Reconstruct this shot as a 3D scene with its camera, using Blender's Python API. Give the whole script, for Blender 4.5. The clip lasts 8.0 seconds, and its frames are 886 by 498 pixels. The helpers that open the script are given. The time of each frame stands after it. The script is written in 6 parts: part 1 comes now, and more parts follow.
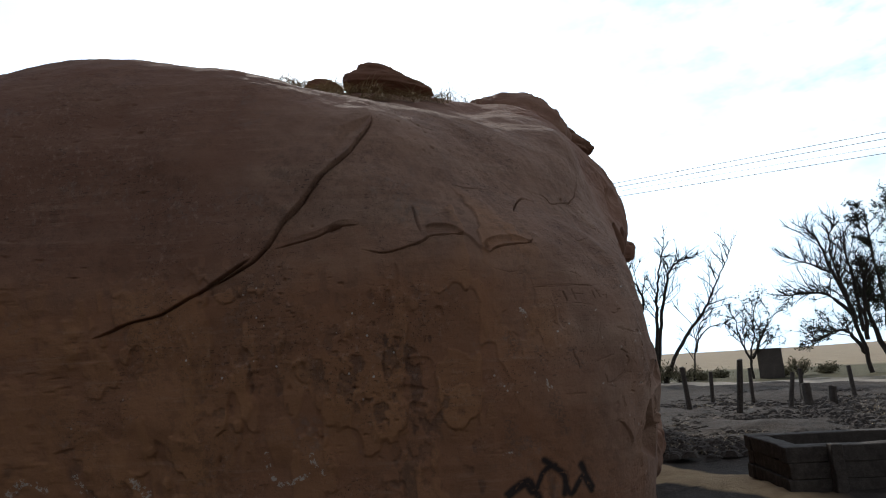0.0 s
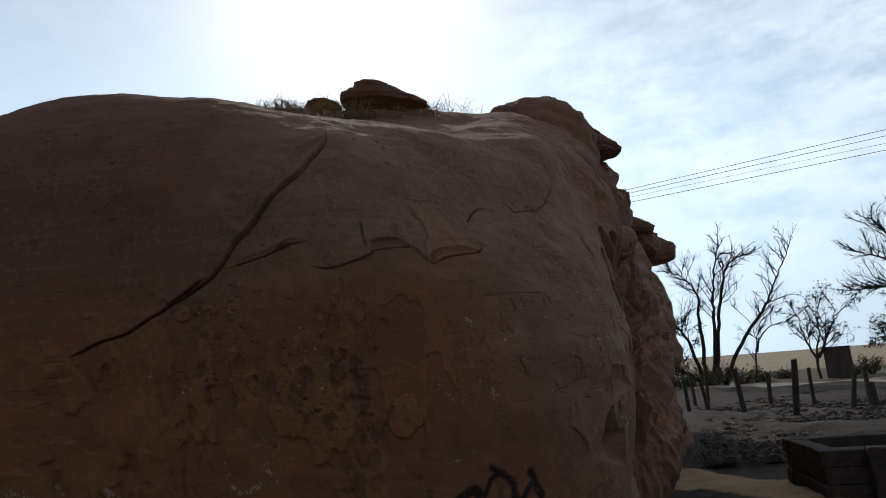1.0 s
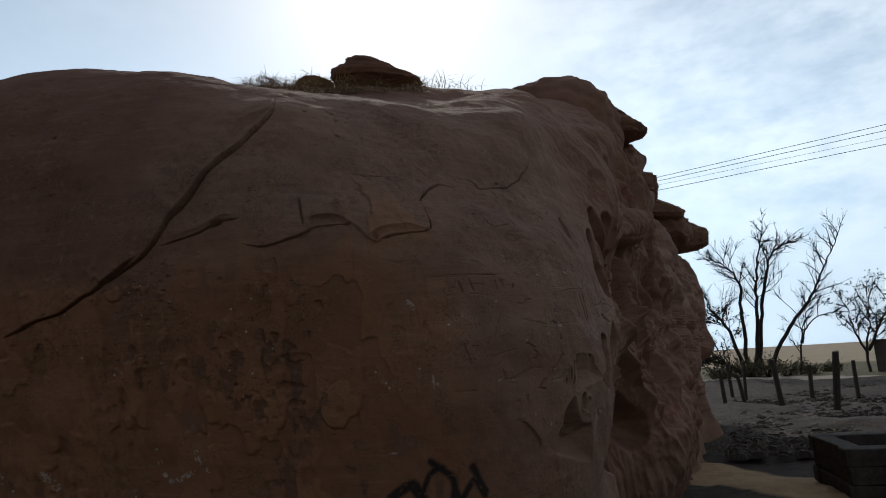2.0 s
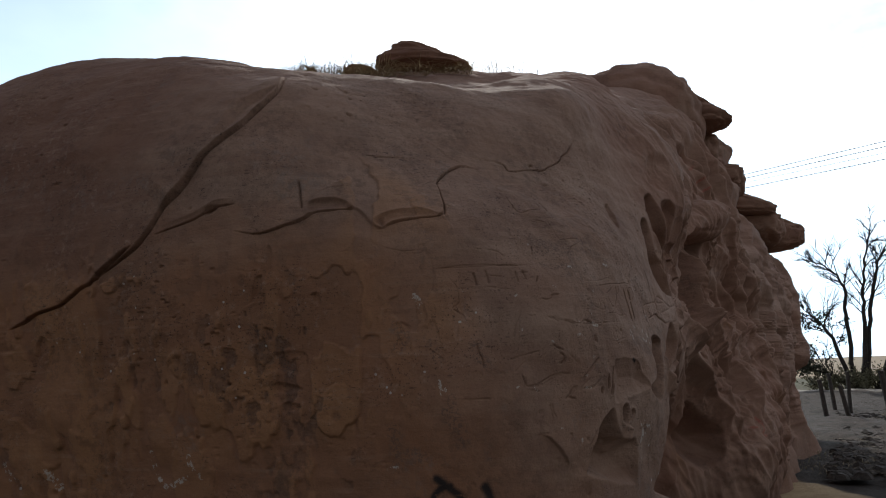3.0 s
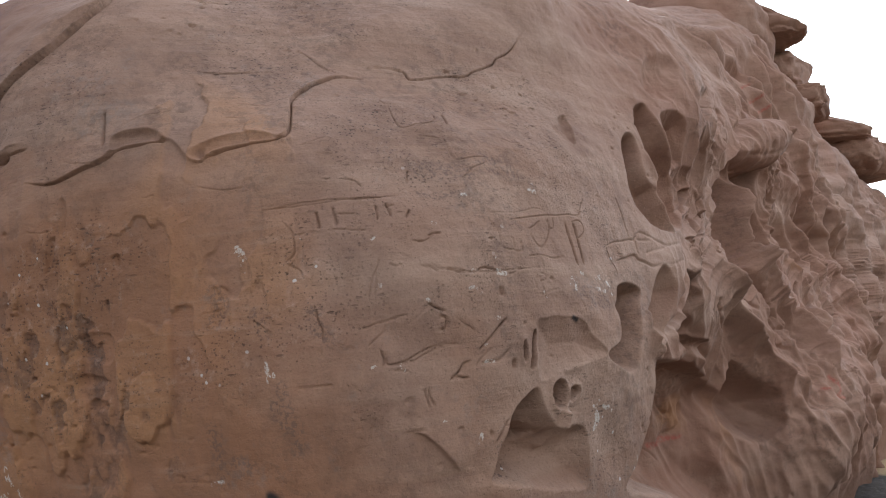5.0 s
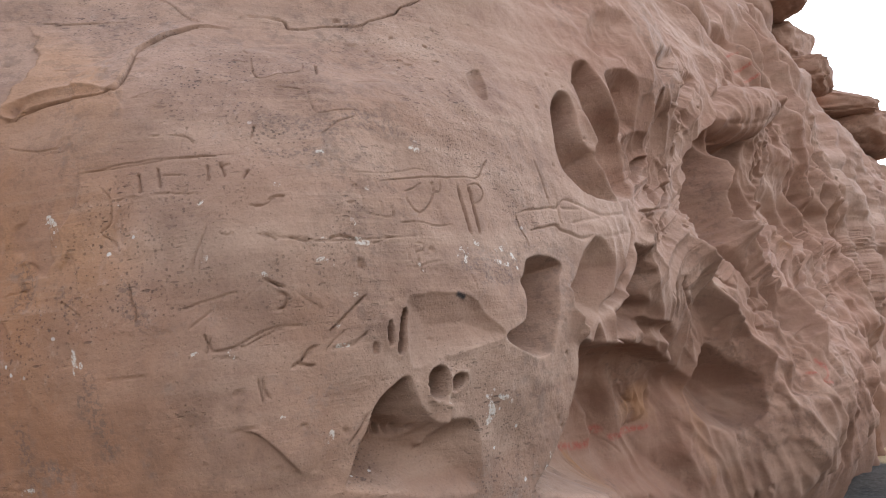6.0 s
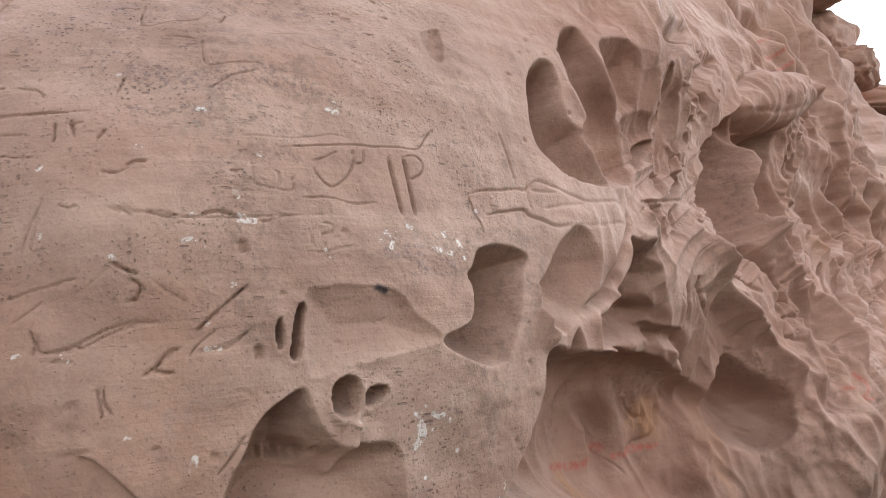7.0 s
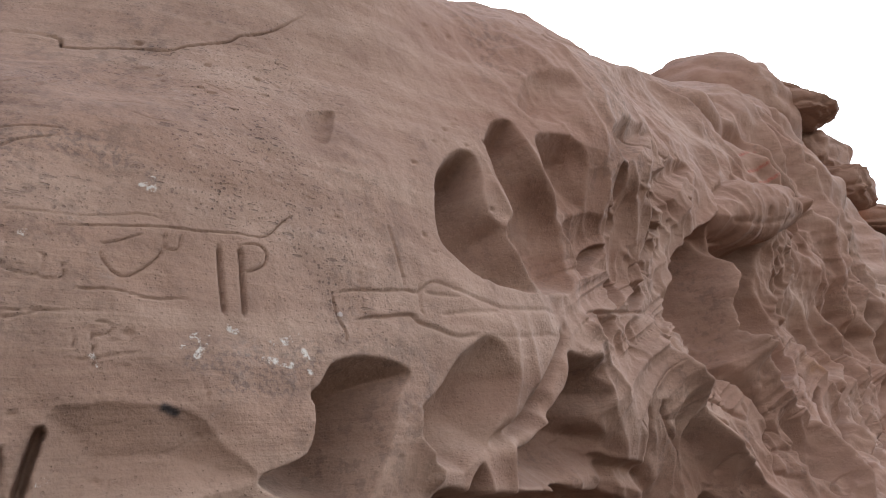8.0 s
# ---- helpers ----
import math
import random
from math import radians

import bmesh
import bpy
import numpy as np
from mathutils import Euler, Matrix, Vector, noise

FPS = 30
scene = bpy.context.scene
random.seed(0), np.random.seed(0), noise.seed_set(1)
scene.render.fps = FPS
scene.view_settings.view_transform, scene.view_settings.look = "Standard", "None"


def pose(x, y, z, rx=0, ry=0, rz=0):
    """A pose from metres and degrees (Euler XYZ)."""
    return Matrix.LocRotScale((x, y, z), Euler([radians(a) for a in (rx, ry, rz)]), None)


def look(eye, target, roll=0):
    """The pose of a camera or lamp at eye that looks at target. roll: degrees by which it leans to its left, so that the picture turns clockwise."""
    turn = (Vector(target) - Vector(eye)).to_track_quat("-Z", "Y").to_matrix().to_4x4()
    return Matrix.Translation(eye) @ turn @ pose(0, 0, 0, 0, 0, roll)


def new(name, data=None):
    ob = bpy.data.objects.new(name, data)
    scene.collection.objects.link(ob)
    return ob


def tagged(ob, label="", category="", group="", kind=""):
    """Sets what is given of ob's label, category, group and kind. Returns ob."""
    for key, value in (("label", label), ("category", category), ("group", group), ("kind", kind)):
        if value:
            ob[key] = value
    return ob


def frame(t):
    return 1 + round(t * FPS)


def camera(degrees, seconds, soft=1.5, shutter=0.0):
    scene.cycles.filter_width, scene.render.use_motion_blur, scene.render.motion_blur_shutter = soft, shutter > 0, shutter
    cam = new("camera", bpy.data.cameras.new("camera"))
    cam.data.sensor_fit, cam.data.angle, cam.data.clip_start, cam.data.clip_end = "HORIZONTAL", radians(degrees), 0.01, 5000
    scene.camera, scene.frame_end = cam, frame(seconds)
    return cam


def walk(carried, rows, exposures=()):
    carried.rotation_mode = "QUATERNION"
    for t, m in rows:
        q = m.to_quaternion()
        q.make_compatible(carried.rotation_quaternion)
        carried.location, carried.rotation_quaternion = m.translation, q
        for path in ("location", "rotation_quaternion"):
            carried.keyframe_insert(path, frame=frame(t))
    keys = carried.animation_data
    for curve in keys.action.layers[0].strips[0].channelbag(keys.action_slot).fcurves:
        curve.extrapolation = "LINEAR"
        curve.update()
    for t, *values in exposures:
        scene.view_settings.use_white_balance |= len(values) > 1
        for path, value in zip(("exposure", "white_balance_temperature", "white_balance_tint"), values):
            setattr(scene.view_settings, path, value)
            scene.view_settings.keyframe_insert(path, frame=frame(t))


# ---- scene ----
cam = camera(69.3, 8.0, soft=1.0)
PATH = [
    (0, (1.244, 0.215, 1.608), (0.762, 2.121, 1.975), -3.4),
    (0.5, (1.508, 0.231, 1.579), (0.899, 2.089, 1.996), -3.4),
    (1, (1.729, 0.294, 1.589), (1.083, 2.144, 1.987), -4.6),
    (1.5, (1.895, 0.497, 1.567), (1.219, 2.327, 2.005), -3.5),
    (2, (2.04, 0.646, 1.564), (1.268, 2.454, 1.931), -3.6),
    (2.2, (2.054, 0.73, 1.534), (1.149, 2.47, 1.927), -3.4),
    (3.5, (2.22, 1.28, 1.569), (1.198, 2.957, 1.948), -2.7),
    (4, (2.317, 1.514, 1.546), (1.209, 3.137, 1.915), -4.0),
    (4.5, (2.381, 1.736, 1.543), (1.146, 3.271, 1.883), -4.3),
    (5, (2.331, 2.022, 1.538), (1.097, 3.567, 1.84), -5.2),
    (5.2, (2.316, 2.123, 1.538), (1.152, 3.723, 1.827), -4.7),
    (6.3, (2.48, 2.569, 1.465), (1.17, 4.056, 1.736), -6.3),
    (6.5, (2.48, 2.634, 1.463), (1.161, 4.113, 1.731), -6.1),
    (7, (2.424, 2.863, 1.457), (1.072, 4.304, 1.761), -5.2),
    (7.5, (2.396, 3.051, 1.493), (1.073, 4.476, 1.963), -4.8),
    (8, (2.46, 3.28, 1.481), (1.157, 4.657, 2.118), -3.5),
]
STOPS = [(0, -0.6), (0.5, -1.15), (1, -1.25), (1.5, -1.35), (2, -1.33), (3.5, -0.28), (4, -0.15), (4.5, 0.58), (5, 1.36), (6.3, 1.95), (7, 2.18), (7.5, 2.02), (8, 1.52)]
walk(cam, [(t, look(eye, target, roll)) for t, eye, target, roll in PATH], STOPS)

# ---- world, sun, exposure ----
SUN = Vector((-0.370, 0.734, 0.570)).normalized()
SUN_UP, SUN_TURN = math.asin(SUN.z), math.atan2(SUN.x, SUN.y)


def nodes_of(tree):
    tree.nodes.clear()

    def add(kind, inputs=(), **settings):
        n = tree.nodes.new(kind)
        for k, v in settings.items():
            setattr(n, k, v)
        for k, v in dict(inputs).items():
            if isinstance(v, bpy.types.NodeSocket):
                tree.links.new(v, n.inputs[k])
            else:
                n.inputs[k].default_value = v
        return n

    return add


world = bpy.data.worlds.new("sky")
scene.world = world
world.use_nodes = True
W = nodes_of(world.node_tree)
sky = W("ShaderNodeTexSky", sky_type="NISHITA", sun_disc=False, sun_elevation=SUN_UP, sun_rotation=SUN_TURN, air_density=1.0, dust_density=1.7, ozone_density=3.0)
way = W("ShaderNodeTexCoord").outputs["Generated"]
stretch = W("ShaderNodeMapping", {"Vector": way, "Scale": (1.0, 1.0, 2.2)})
big = W("ShaderNodeTexNoise", {"Vector": stretch.outputs[0], "Scale": 1.6, "Detail": 5.0, "Roughness": 0.55})
veil = W("ShaderNodeMapRange", {"Value": big.outputs[0], "From Min": 0.38, "From Max": 0.60})
cells = W("ShaderNodeTexNoise", {"Vector": stretch.outputs[0], "Scale": 11.0, "Detail": 4.0, "Roughness": 0.6})
puffs = W("ShaderNodeMapRange", {"Value": cells.outputs[0], "From Min": 0.30, "From Max": 0.60})
cover = W("ShaderNodeMath", {0: veil.outputs[0], 1: puffs.outputs[0]}, operation="MULTIPLY")
east = W("ShaderNodeMapRange", {"Value": W("ShaderNodeSeparateXYZ", {0: way}).outputs[0], "From Min": -0.30, "From Max": 0.12, "To Min": 0.12, "To Max": 0.85}).outputs[0]
cover2 = W("ShaderNodeMath", {0: cover.outputs[0], 1: east}, operation="MULTIPLY")
toward = W("ShaderNodeVectorMath", {0: way, 1: tuple(SUN)}, operation="DOT_PRODUCT").outputs["Value"]
ahead = W("ShaderNodeMapRange", {"Value": toward, "From Min": 0.2, "From Max": 0.95}).outputs[0]
cloud_light = W("ShaderNodeMix", {0: ahead, 6: (5.6, 5.5, 5.4, 1), 7: (23.0, 23.3, 23.8, 1)}, data_type="RGBA").outputs[2]
haze_light = W("ShaderNodeMix", {0: ahead, 6: (5.2, 5.1, 4.95, 1), 7: (17.5, 23.5, 29.0, 1)}, data_type="RGBA").outputs[2]
cloudy = W("ShaderNodeMix", {0: cover2.outputs[0], 6: sky.outputs[0], 7: cloud_light}, data_type="RGBA")
height = W("ShaderNodeSeparateXYZ", {0: way}).outputs[2]
haze = W("ShaderNodeMapRange", {"Value": height, "From Min": 0.0, "From Max": 0.8, "To Min": 0.9, "To Max": 0.0}).outputs[0]
cloudy = W("ShaderNodeMix", {0: haze, 6: cloudy.outputs[2], 7: haze_light}, data_type="RGBA")
W("ShaderNodeOutputWorld", {"Surface": W("ShaderNodeBackground", {"Color": cloudy.outputs[2], "Strength": 0.13}).outputs[0]})

sun = new("sun", bpy.data.lights.new("sun", "SUN"))
sun.data.energy, sun.data.angle, sun.data.color = 3.5, radians(0.53), (1.0, 0.95, 0.87)
sun.rotation_euler = (-SUN).to_track_quat("-Z", "Y").to_euler()


# ---- materials ----
def material(name):
    m = bpy.data.materials.new(name)
    m.use_nodes = True
    return m, nodes_of(m.node_tree)


def mixed(N, fac, a, b):
    return N("ShaderNodeMix", {0: fac, 6: a, 7: b}, data_type="RGBA").outputs[2]


def noise_of(N, vec, scale, detail=4.0, rough=0.55):
    return N("ShaderNodeTexNoise", {"Vector": vec, "Scale": scale, "Detail": detail, "Roughness": rough}).outputs[0]


def ramp(N, value, low, high):
    return N("ShaderNodeMapRange", {"Value": value, "From Min": low, "From Max": high}).outputs[0]


def finish(N, colour, rough, height=None, strength=0.3, distance=0.01, metal=0.0):
    b = N("ShaderNodeBsdfPrincipled", {"Base Color": colour, "Roughness": rough, "Metallic": metal})
    if height is not None:
        b.inputs["Specular IOR Level"].default_value = 0.25
        tree = b.id_data
        bump = N("ShaderNodeBump", {"Height": height, "Strength": strength, "Distance": distance})
        tree.links.new(bump.outputs[0], b.inputs["Normal"])
    N("ShaderNodeOutputMaterial", {"Surface": b.outputs[0]})


def rough_stuff(name, dark, light, scale, strength=0.5, distance=0.02, rough=0.9):
    m, N = material(name)
    at = N("ShaderNodeTexCoord").outputs["Object"]
    a, b = noise_of(N, at, scale, 6.0, 0.65), noise_of(N, at, scale * 7, 4.0, 0.6)
    col = mixed(N, ramp(N, a, 0.3, 0.7), (*dark, 1), (*light, 1))
    col = mixed(N, ramp(N, b, 0.35, 0.75), col, (*[0.6 * c for c in dark], 1))
    finish(N, col, rough, b, strength, distance)
    return m


def sandstone(name):
    """Tan sandstone: ochre and dark varnish low on the front, grey lichen, black pitting, chipped white flecks and old paint."""
    m, N = material(name)
    at = N("ShaderNodeNewGeometry").outputs["Position"]
    xyz = N("ShaderNodeSeparateXYZ", {0: at}).outputs
    mul = lambda a, b: N("ShaderNodeMath", {0: a, 1: b}, operation="MULTIPLY").outputs[0]
    add = lambda a, b: N("ShaderNodeMath", {0: a, 1: b}, operation="ADD").outputs[0]
    worn = lambda k: N("ShaderNodeAttribute", attribute_name=k).outputs["Fac"]
    upright = N("ShaderNodeMapping", {"Vector": at, "Scale": (1.0, 1.0, 0.35)}).outputs[0]
    level = N("ShaderNodeMapping", {"Vector": at, "Rotation": (0.1, -0.12, 0), "Scale": (0.4, 0.4, 1.0)}).outputs[0]
    beds = N("ShaderNodeMapping", {"Vector": at, "Rotation": (0.12, -0.1, 0), "Scale": (0.5, 0.5, 4.0)}).outputs[0]
    broad, mid, fine, grit = noise_of(N, at, 0.9, 5), noise_of(N, at, 5.0, 7, 0.65), noise_of(N, at, 38.0, 6, 0.72), noise_of(N, at, 160.0, 3, 0.6)
    streak, bed = noise_of(N, upright, 2.6, 6, 0.6), noise_of(N, beds, 1.6, 6, 0.65)
    col = mixed(N, ramp(N, broad, 0.35, 0.65), (0.312, 0.193, 0.138, 1), (0.249, 0.145, 0.099, 1))
    col = mixed(N, ramp(N, bed, 0.45, 0.7), col, (0.372, 0.249, 0.181, 1))
    col = mixed(N, mul(ramp(N, mid, 0.45, 0.72), 0.6), col, (0.163, 0.096, 0.069, 1))
    # redder stone on the long flank
    col = mixed(N, mul(ramp(N, add(xyz[1], mul(mid, 0.8)), 4.4, 5.6), add(mul(ramp(N, broad, 0.4, 0.65), 0.4), 0.25)), col, (0.30, 0.155, 0.106, 1))
    # ochre wash, low and to the west
    low = mul(ramp(N, add(add(xyz[0], mul(xyz[2], 0.35)), mul(streak, 0.8)), 2.25, 1.72), mul(ramp(N, xyz[1], 3.75, 3.45), ramp(N, add(xyz[2], mul(mid, 0.5)), 2.5, 2.15)))
    col = mixed(N, mul(low, 0.85), col, (0.282, 0.131, 0.068, 1))
    col = mixed(N, mul(mul(low, ramp(N, streak, 0.5, 0.68)), 0.4), col, (0.121, 0.067, 0.042, 1))
    col = mixed(N, mul(worn("scab"), 0.6), col, (0.36, 0.178, 0.082, 1))
    col = mixed(N, mul(worn("spall"), mul(ramp(N, fine, 0.3, 0.5), 0.5)), col, (0.085, 0.056, 0.046, 1))
    col = mixed(N, mul(worn("speck"), mul(ramp(N, noise_of(N, at, 95.0, 4, 0.65), 0.50, 0.56), 0.5)), col, (0.10, 0.072, 0.06, 1))
    # red-brown block high in the west
    high = mul(ramp(N, add(xyz[0], mul(broad, 0.6)), 0.45, -0.1), ramp(N, add(xyz[2], mul(mid, 0.4)), 2.1, 2.4))
    col = mixed(N, mul(high, 0.65), col, (0.177, 0.079, 0.048, 1))
    # dark varnish, patchy and finely broken
    dark = mul(ramp(N, noise_of(N, upright, 3.0, 6, 0.6), 0.48, 0.62), ramp(N, noise_of(N, at, 26.0, 7, 0.75), 0.50, 0.57))
    col = mixed(N, mul(dark, 0.3), col, (0.065, 0.045, 0.035, 1))
    # fine bedding lines and scuffs
    lines = N("ShaderNodeMapping", {"Vector": at, "Rotation": (0.08, -0.16, 0), "Scale": (3.0, 3.0, 42.0)}).outputs[0]
    lamina = noise_of(N, lines, 1.0, 4, 0.65)
    front = ramp(N, add(xyz[1], mul(mid, 0.5)), 4.7, 4.2)
    scuffed = mul(ramp(N, noise_of(N, at, 2.7, 4, 0.6), 0.42, 0.6), front)
    col = mixed(N, mul(ramp(N, lamina, 0.56, 0.66), mul(scuffed, 0.18)), col, (0.112, 0.071, 0.052, 1))
    col = mixed(N, mul(ramp(N, lamina, 0.44, 0.36), mul(scuffed, 0.2)), col, (0.428, 0.288, 0.209, 1))
    # small dark pits and dashes in drifts
    drift = mul(ramp(N, noise_of(N, at, 1.9, 5, 0.6), 0.46, 0.56), front)

    def holes(vec, scale, size, share):
        v = N("ShaderNodeTexVoronoi", {"Vector": vec, "Scale": scale, "Randomness": 1.0}).outputs
        pick = N("ShaderNodeSeparateColor", {0: v["Color"]}).outputs
        width = mul(pick[1], size)
        gap = N("ShaderNodeMath", {0: width, 1: add(v["Distance"], mul(fine, 0.12))}, operation="SUBTRACT").outputs[0]
        return mul(ramp(N, gap, -0.08, -0.02), ramp(N, pick[0], 1 - share, 1 - share + 0.02))

    slits = N("ShaderNodeMapping", {"Vector": at, "Rotation": (0.1, -0.12, 0), "Scale": (0.28, 0.28, 1.0)}).outputs[0]
    dots, dashes = holes(at, 92.0, 0.36, 0.9), holes(slits, 95.0, 0.36, 0.4)
    dust = holes(at, 120.0, 0.34, 0.5)
    pitted = mul(N("ShaderNodeMath", {0: dots, 1: dashes}, operation="MAXIMUM").outputs[0], drift)
    col = mixed(N, mul(pitted, add(mul(ramp(N, mid, 0.35, 0.65), 0.5), 0.2)), col, (0.056, 0.037, 0.03, 1))
    col = mixed(N, mul(dust, mul(add(drift, 0.25), 0.45)), col, (0.084, 0.056, 0.042, 1))
    # grey lichen
    grey = mul(ramp(N, noise_of(N, at, 3.1, 6, 0.7), 0.58, 0.66), ramp(N, fine, 0.44, 0.56))
    col = mixed(N, mul(mul(grey, front), 0.3), col, (0.186, 0.163, 0.149, 1))
    # grain
    col = mixed(N, mul(ramp(N, grit, 0.42, 0.7), 0.12), col, (0.084, 0.056, 0.043, 1))
    col = mixed(N, mul(ramp(N, fine, 0.55, 0.75), mul(drift, 0.55)), col, (0.437, 0.302, 0.233, 1))
    # white chips
    chip = N("ShaderNodeTexVoronoi", {"Vector": at, "Scale": 15.0, "Randomness": 1.0}).outputs["Distance"]
    spot = mul(ramp(N, add(chip, mul(fine, 0.22)), 0.2, 0.17), ramp(N, noise_of(N, at, 1.9, 3), 0.52, 0.57))
    spot = mul(spot, mul(ramp(N, xyz[1], 4.2, 3.9), ramp(N, xyz[2], 2.1, 1.9)))
    col = mixed(N, mul(spot, 0.85), col, (0.577, 0.53, 0.484, 1))
    col = mixed(N, mul(ramp(N, worn("white"), 0.15, 0.5), mul(ramp(N, fine, 0.50, 0.56), 0.8)), col, (0.512, 0.456, 0.391, 1))
    col = mixed(N, mul(worn("black"), mul(ramp(N, fine, 0.26, 0.44), 0.93)), col, (0.019, 0.019, 0.02, 1))
    col = mixed(N, mul(worn("red"), mul(ramp(N, fine, 0.38, 0.56), 0.6)), col, (0.335, 0.056, 0.037, 1))
    height = add(mul(fine, add(mul(drift, 0.45), 0.06)), add(mul(mid, 1.3), add(mul(pitted, -0.35), add(mul(add(bed, add(mul(mul(lamina, scuffed), -0.3), noise_of(N, at, 17.0, 6, 0.62))), 0.6), mul(dust, -0.15)))))
    finish(N, col, 0.92, height, 0.85, 0.014)
    return m


m_rock = sandstone("sandstone")

m_bark = rough_stuff("bark", (0.035, 0.03, 0.026), (0.075, 0.062, 0.052), 8)
m_post = rough_stuff("old_timber", (0.05, 0.042, 0.036), (0.13, 0.11, 0.095), 14, 0.6, 0.008)
m_leaf = rough_stuff("dry_leaf", (0.035, 0.042, 0.025), (0.075, 0.075, 0.045), 5, 0.1)
m_scrub = rough_stuff("scrub", (0.10, 0.10, 0.055), (0.20, 0.17, 0.10), 4, 0.1)
m_straw = rough_stuff("straw", (0.42, 0.33, 0.19), (0.62, 0.52, 0.34), 12, 0.1, 0.01, 0.7)
m_rust = rough_stuff("weathered_panel", (0.09, 0.078, 0.07), (0.15, 0.13, 0.115), 3, 0.2, 0.004, 0.7)
m_wire = rough_stuff("cable", (0.02, 0.02, 0.022), (0.05, 0.05, 0.055), 20, 0.0)
m_clod = rough_stuff("clod", (0.05, 0.042, 0.037), (0.13, 0.11, 0.095), 6, 0.5, 0.03)

m_soil, N = material("soil")
at = N("ShaderNodeTexCoord").outputs["Object"]
xyz = N("ShaderNodeSeparateXYZ", {0: at}).outputs
n1, n2, n3 = noise_of(N, at, 0.35, 5, 0.6), noise_of(N, at, 3.0, 6, 0.7), noise_of(N, at, 22.0, 5, 0.7)
wavy = N("ShaderNodeMath", {0: n1, 1: 9.0, 2: 0.0}, operation="MULTIPLY_ADD").outputs[0]
slant = N("ShaderNodeMath", {0: xyz[0], 1: 0.45, 2: xyz[1]}, operation="MULTIPLY_ADD").outputs[0]
far = N("ShaderNodeMath", {0: slant, 1: wavy}, operation="ADD").outputs[0]
col = mixed(N, ramp(N, n2, 0.35, 0.7), (0.032, 0.026, 0.022, 1), (0.085, 0.068, 0.056, 1))
col = mixed(N, ramp(N, n3, 0.55, 0.75), col, (0.15, 0.125, 0.10, 1))
# sunlit stripe beside the rock, painted into the soil colour as pale tan
sun_stripe = mixed(N, ramp(N, n2, 0.4, 0.7), (0.50, 0.36, 0.21, 1), (0.36, 0.25, 0.14, 1))
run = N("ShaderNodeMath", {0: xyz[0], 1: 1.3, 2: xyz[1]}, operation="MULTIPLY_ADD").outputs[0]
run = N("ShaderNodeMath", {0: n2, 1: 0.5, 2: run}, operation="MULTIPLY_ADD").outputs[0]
in_sun_stripe = N("ShaderNodeMath", {0: ramp(N, run, 11.75, 11.95), 1: ramp(N, run, 13.95, 13.75)}, operation="MULTIPLY").outputs[0]
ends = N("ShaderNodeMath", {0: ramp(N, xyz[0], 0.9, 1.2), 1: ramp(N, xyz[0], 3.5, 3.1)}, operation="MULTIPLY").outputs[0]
in_sun_stripe = N("ShaderNodeMath", {0: in_sun_stripe, 1: ends}, operation="MULTIPLY").outputs[0]
col = mixed(N, in_sun_stripe, col, sun_stripe)
col = mixed(N, ramp(N, far, 38.6, 39.2), col, (0.40, 0.35, 0.29, 1))
verge = mixed(N, ramp(N, n2, 0.4, 0.65), (0.13, 0.115, 0.06, 1), (0.075, 0.068, 0.04, 1))
col = mixed(N, ramp(N, far, 41.0, 42.0), col, verge)
field = mixed(N, ramp(N, n1, 0.4, 0.65), (0.36, 0.285, 0.19, 1), (0.28, 0.22, 0.15, 1))
col = mixed(N, ramp(N, far, 62.0, 68.0), col, field)
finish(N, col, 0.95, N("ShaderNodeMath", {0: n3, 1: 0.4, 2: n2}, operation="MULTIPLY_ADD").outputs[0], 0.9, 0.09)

# ---- large structure: the outcrop ----
# -- rock form
# Plan stations run round the outcrop from its far side past the front to the long side; rings run from the foot to the crown.
FOOT = [(-7.2, 9), (-6.4, 5), (-4.4, 3.1), (-2.2, 2.8), (-0.9, 2.85), (0.1, 3.0), (0.85, 3.15), (1.2, 3.4), (1.36, 3.9), (1.35, 4.5),
        (0.88, 5.4), (0.95, 6.4), (1.0, 7.4), (1.6, 10.3), (1.6, 13), (1.6, 15.6), (0.4, 18), (-3, 18), (-6.2, 14)]
WAIST = [(-7.2, 9), (-6.3, 5.1), (-4.3, 3.1), (-2.2, 2.65), (-0.9, 2.72), (0.1, 2.85), (0.85, 3.05), (1.22, 3.32), (1.37, 3.88), (1.35, 4.5),
         (0.95, 5.4), (1.17, 6.4), (1.67, 7.2), (1.5, 10.3), (1.5, 13), (1.45, 15.6), (0.4, 18), (-3, 18), (-6.1, 14)]
CHEST = [(-7, 9), (-6.2, 5.2), (-4.2, 3.2), (-2.2, 2.45), (-0.9, 2.52), (0.1, 2.72), (0.85, 2.95), (1.27, 3.25), (1.45, 3.85), (1.44, 4.5),
         (1.27, 5.4), (1.26, 6.6), (1.38, 8.0), (1.5, 10.3), (1.65, 13), (1.62, 15.6), (0.4, 18), (-3, 18), (-6, 14)]
BULGE = [(-6.8, 9, 2.4), (-6.0, 5.2, 2.3), (-4.1, 3.2, 2.3), (-2.2, 2.4, 2.3), (-0.9, 2.45, 2.2), (0.1, 2.65, 2.15), (0.82, 2.98, 2.1), (1.2, 3.35, 2.1),
         (1.36, 3.9, 2.1), (1.37, 4.5, 2.15), (1.30, 5.4, 2.2), (1.13, 6.6, 2.3), (1.21, 8.0, 2.3), (1.45, 10.3, 2.6), (1.68, 13, 2.5), (1.66, 15.6, 2.8),
         (0.3, 17.9, 3), (-3, 17.9, 3), (-5.9, 14, 2.6)]
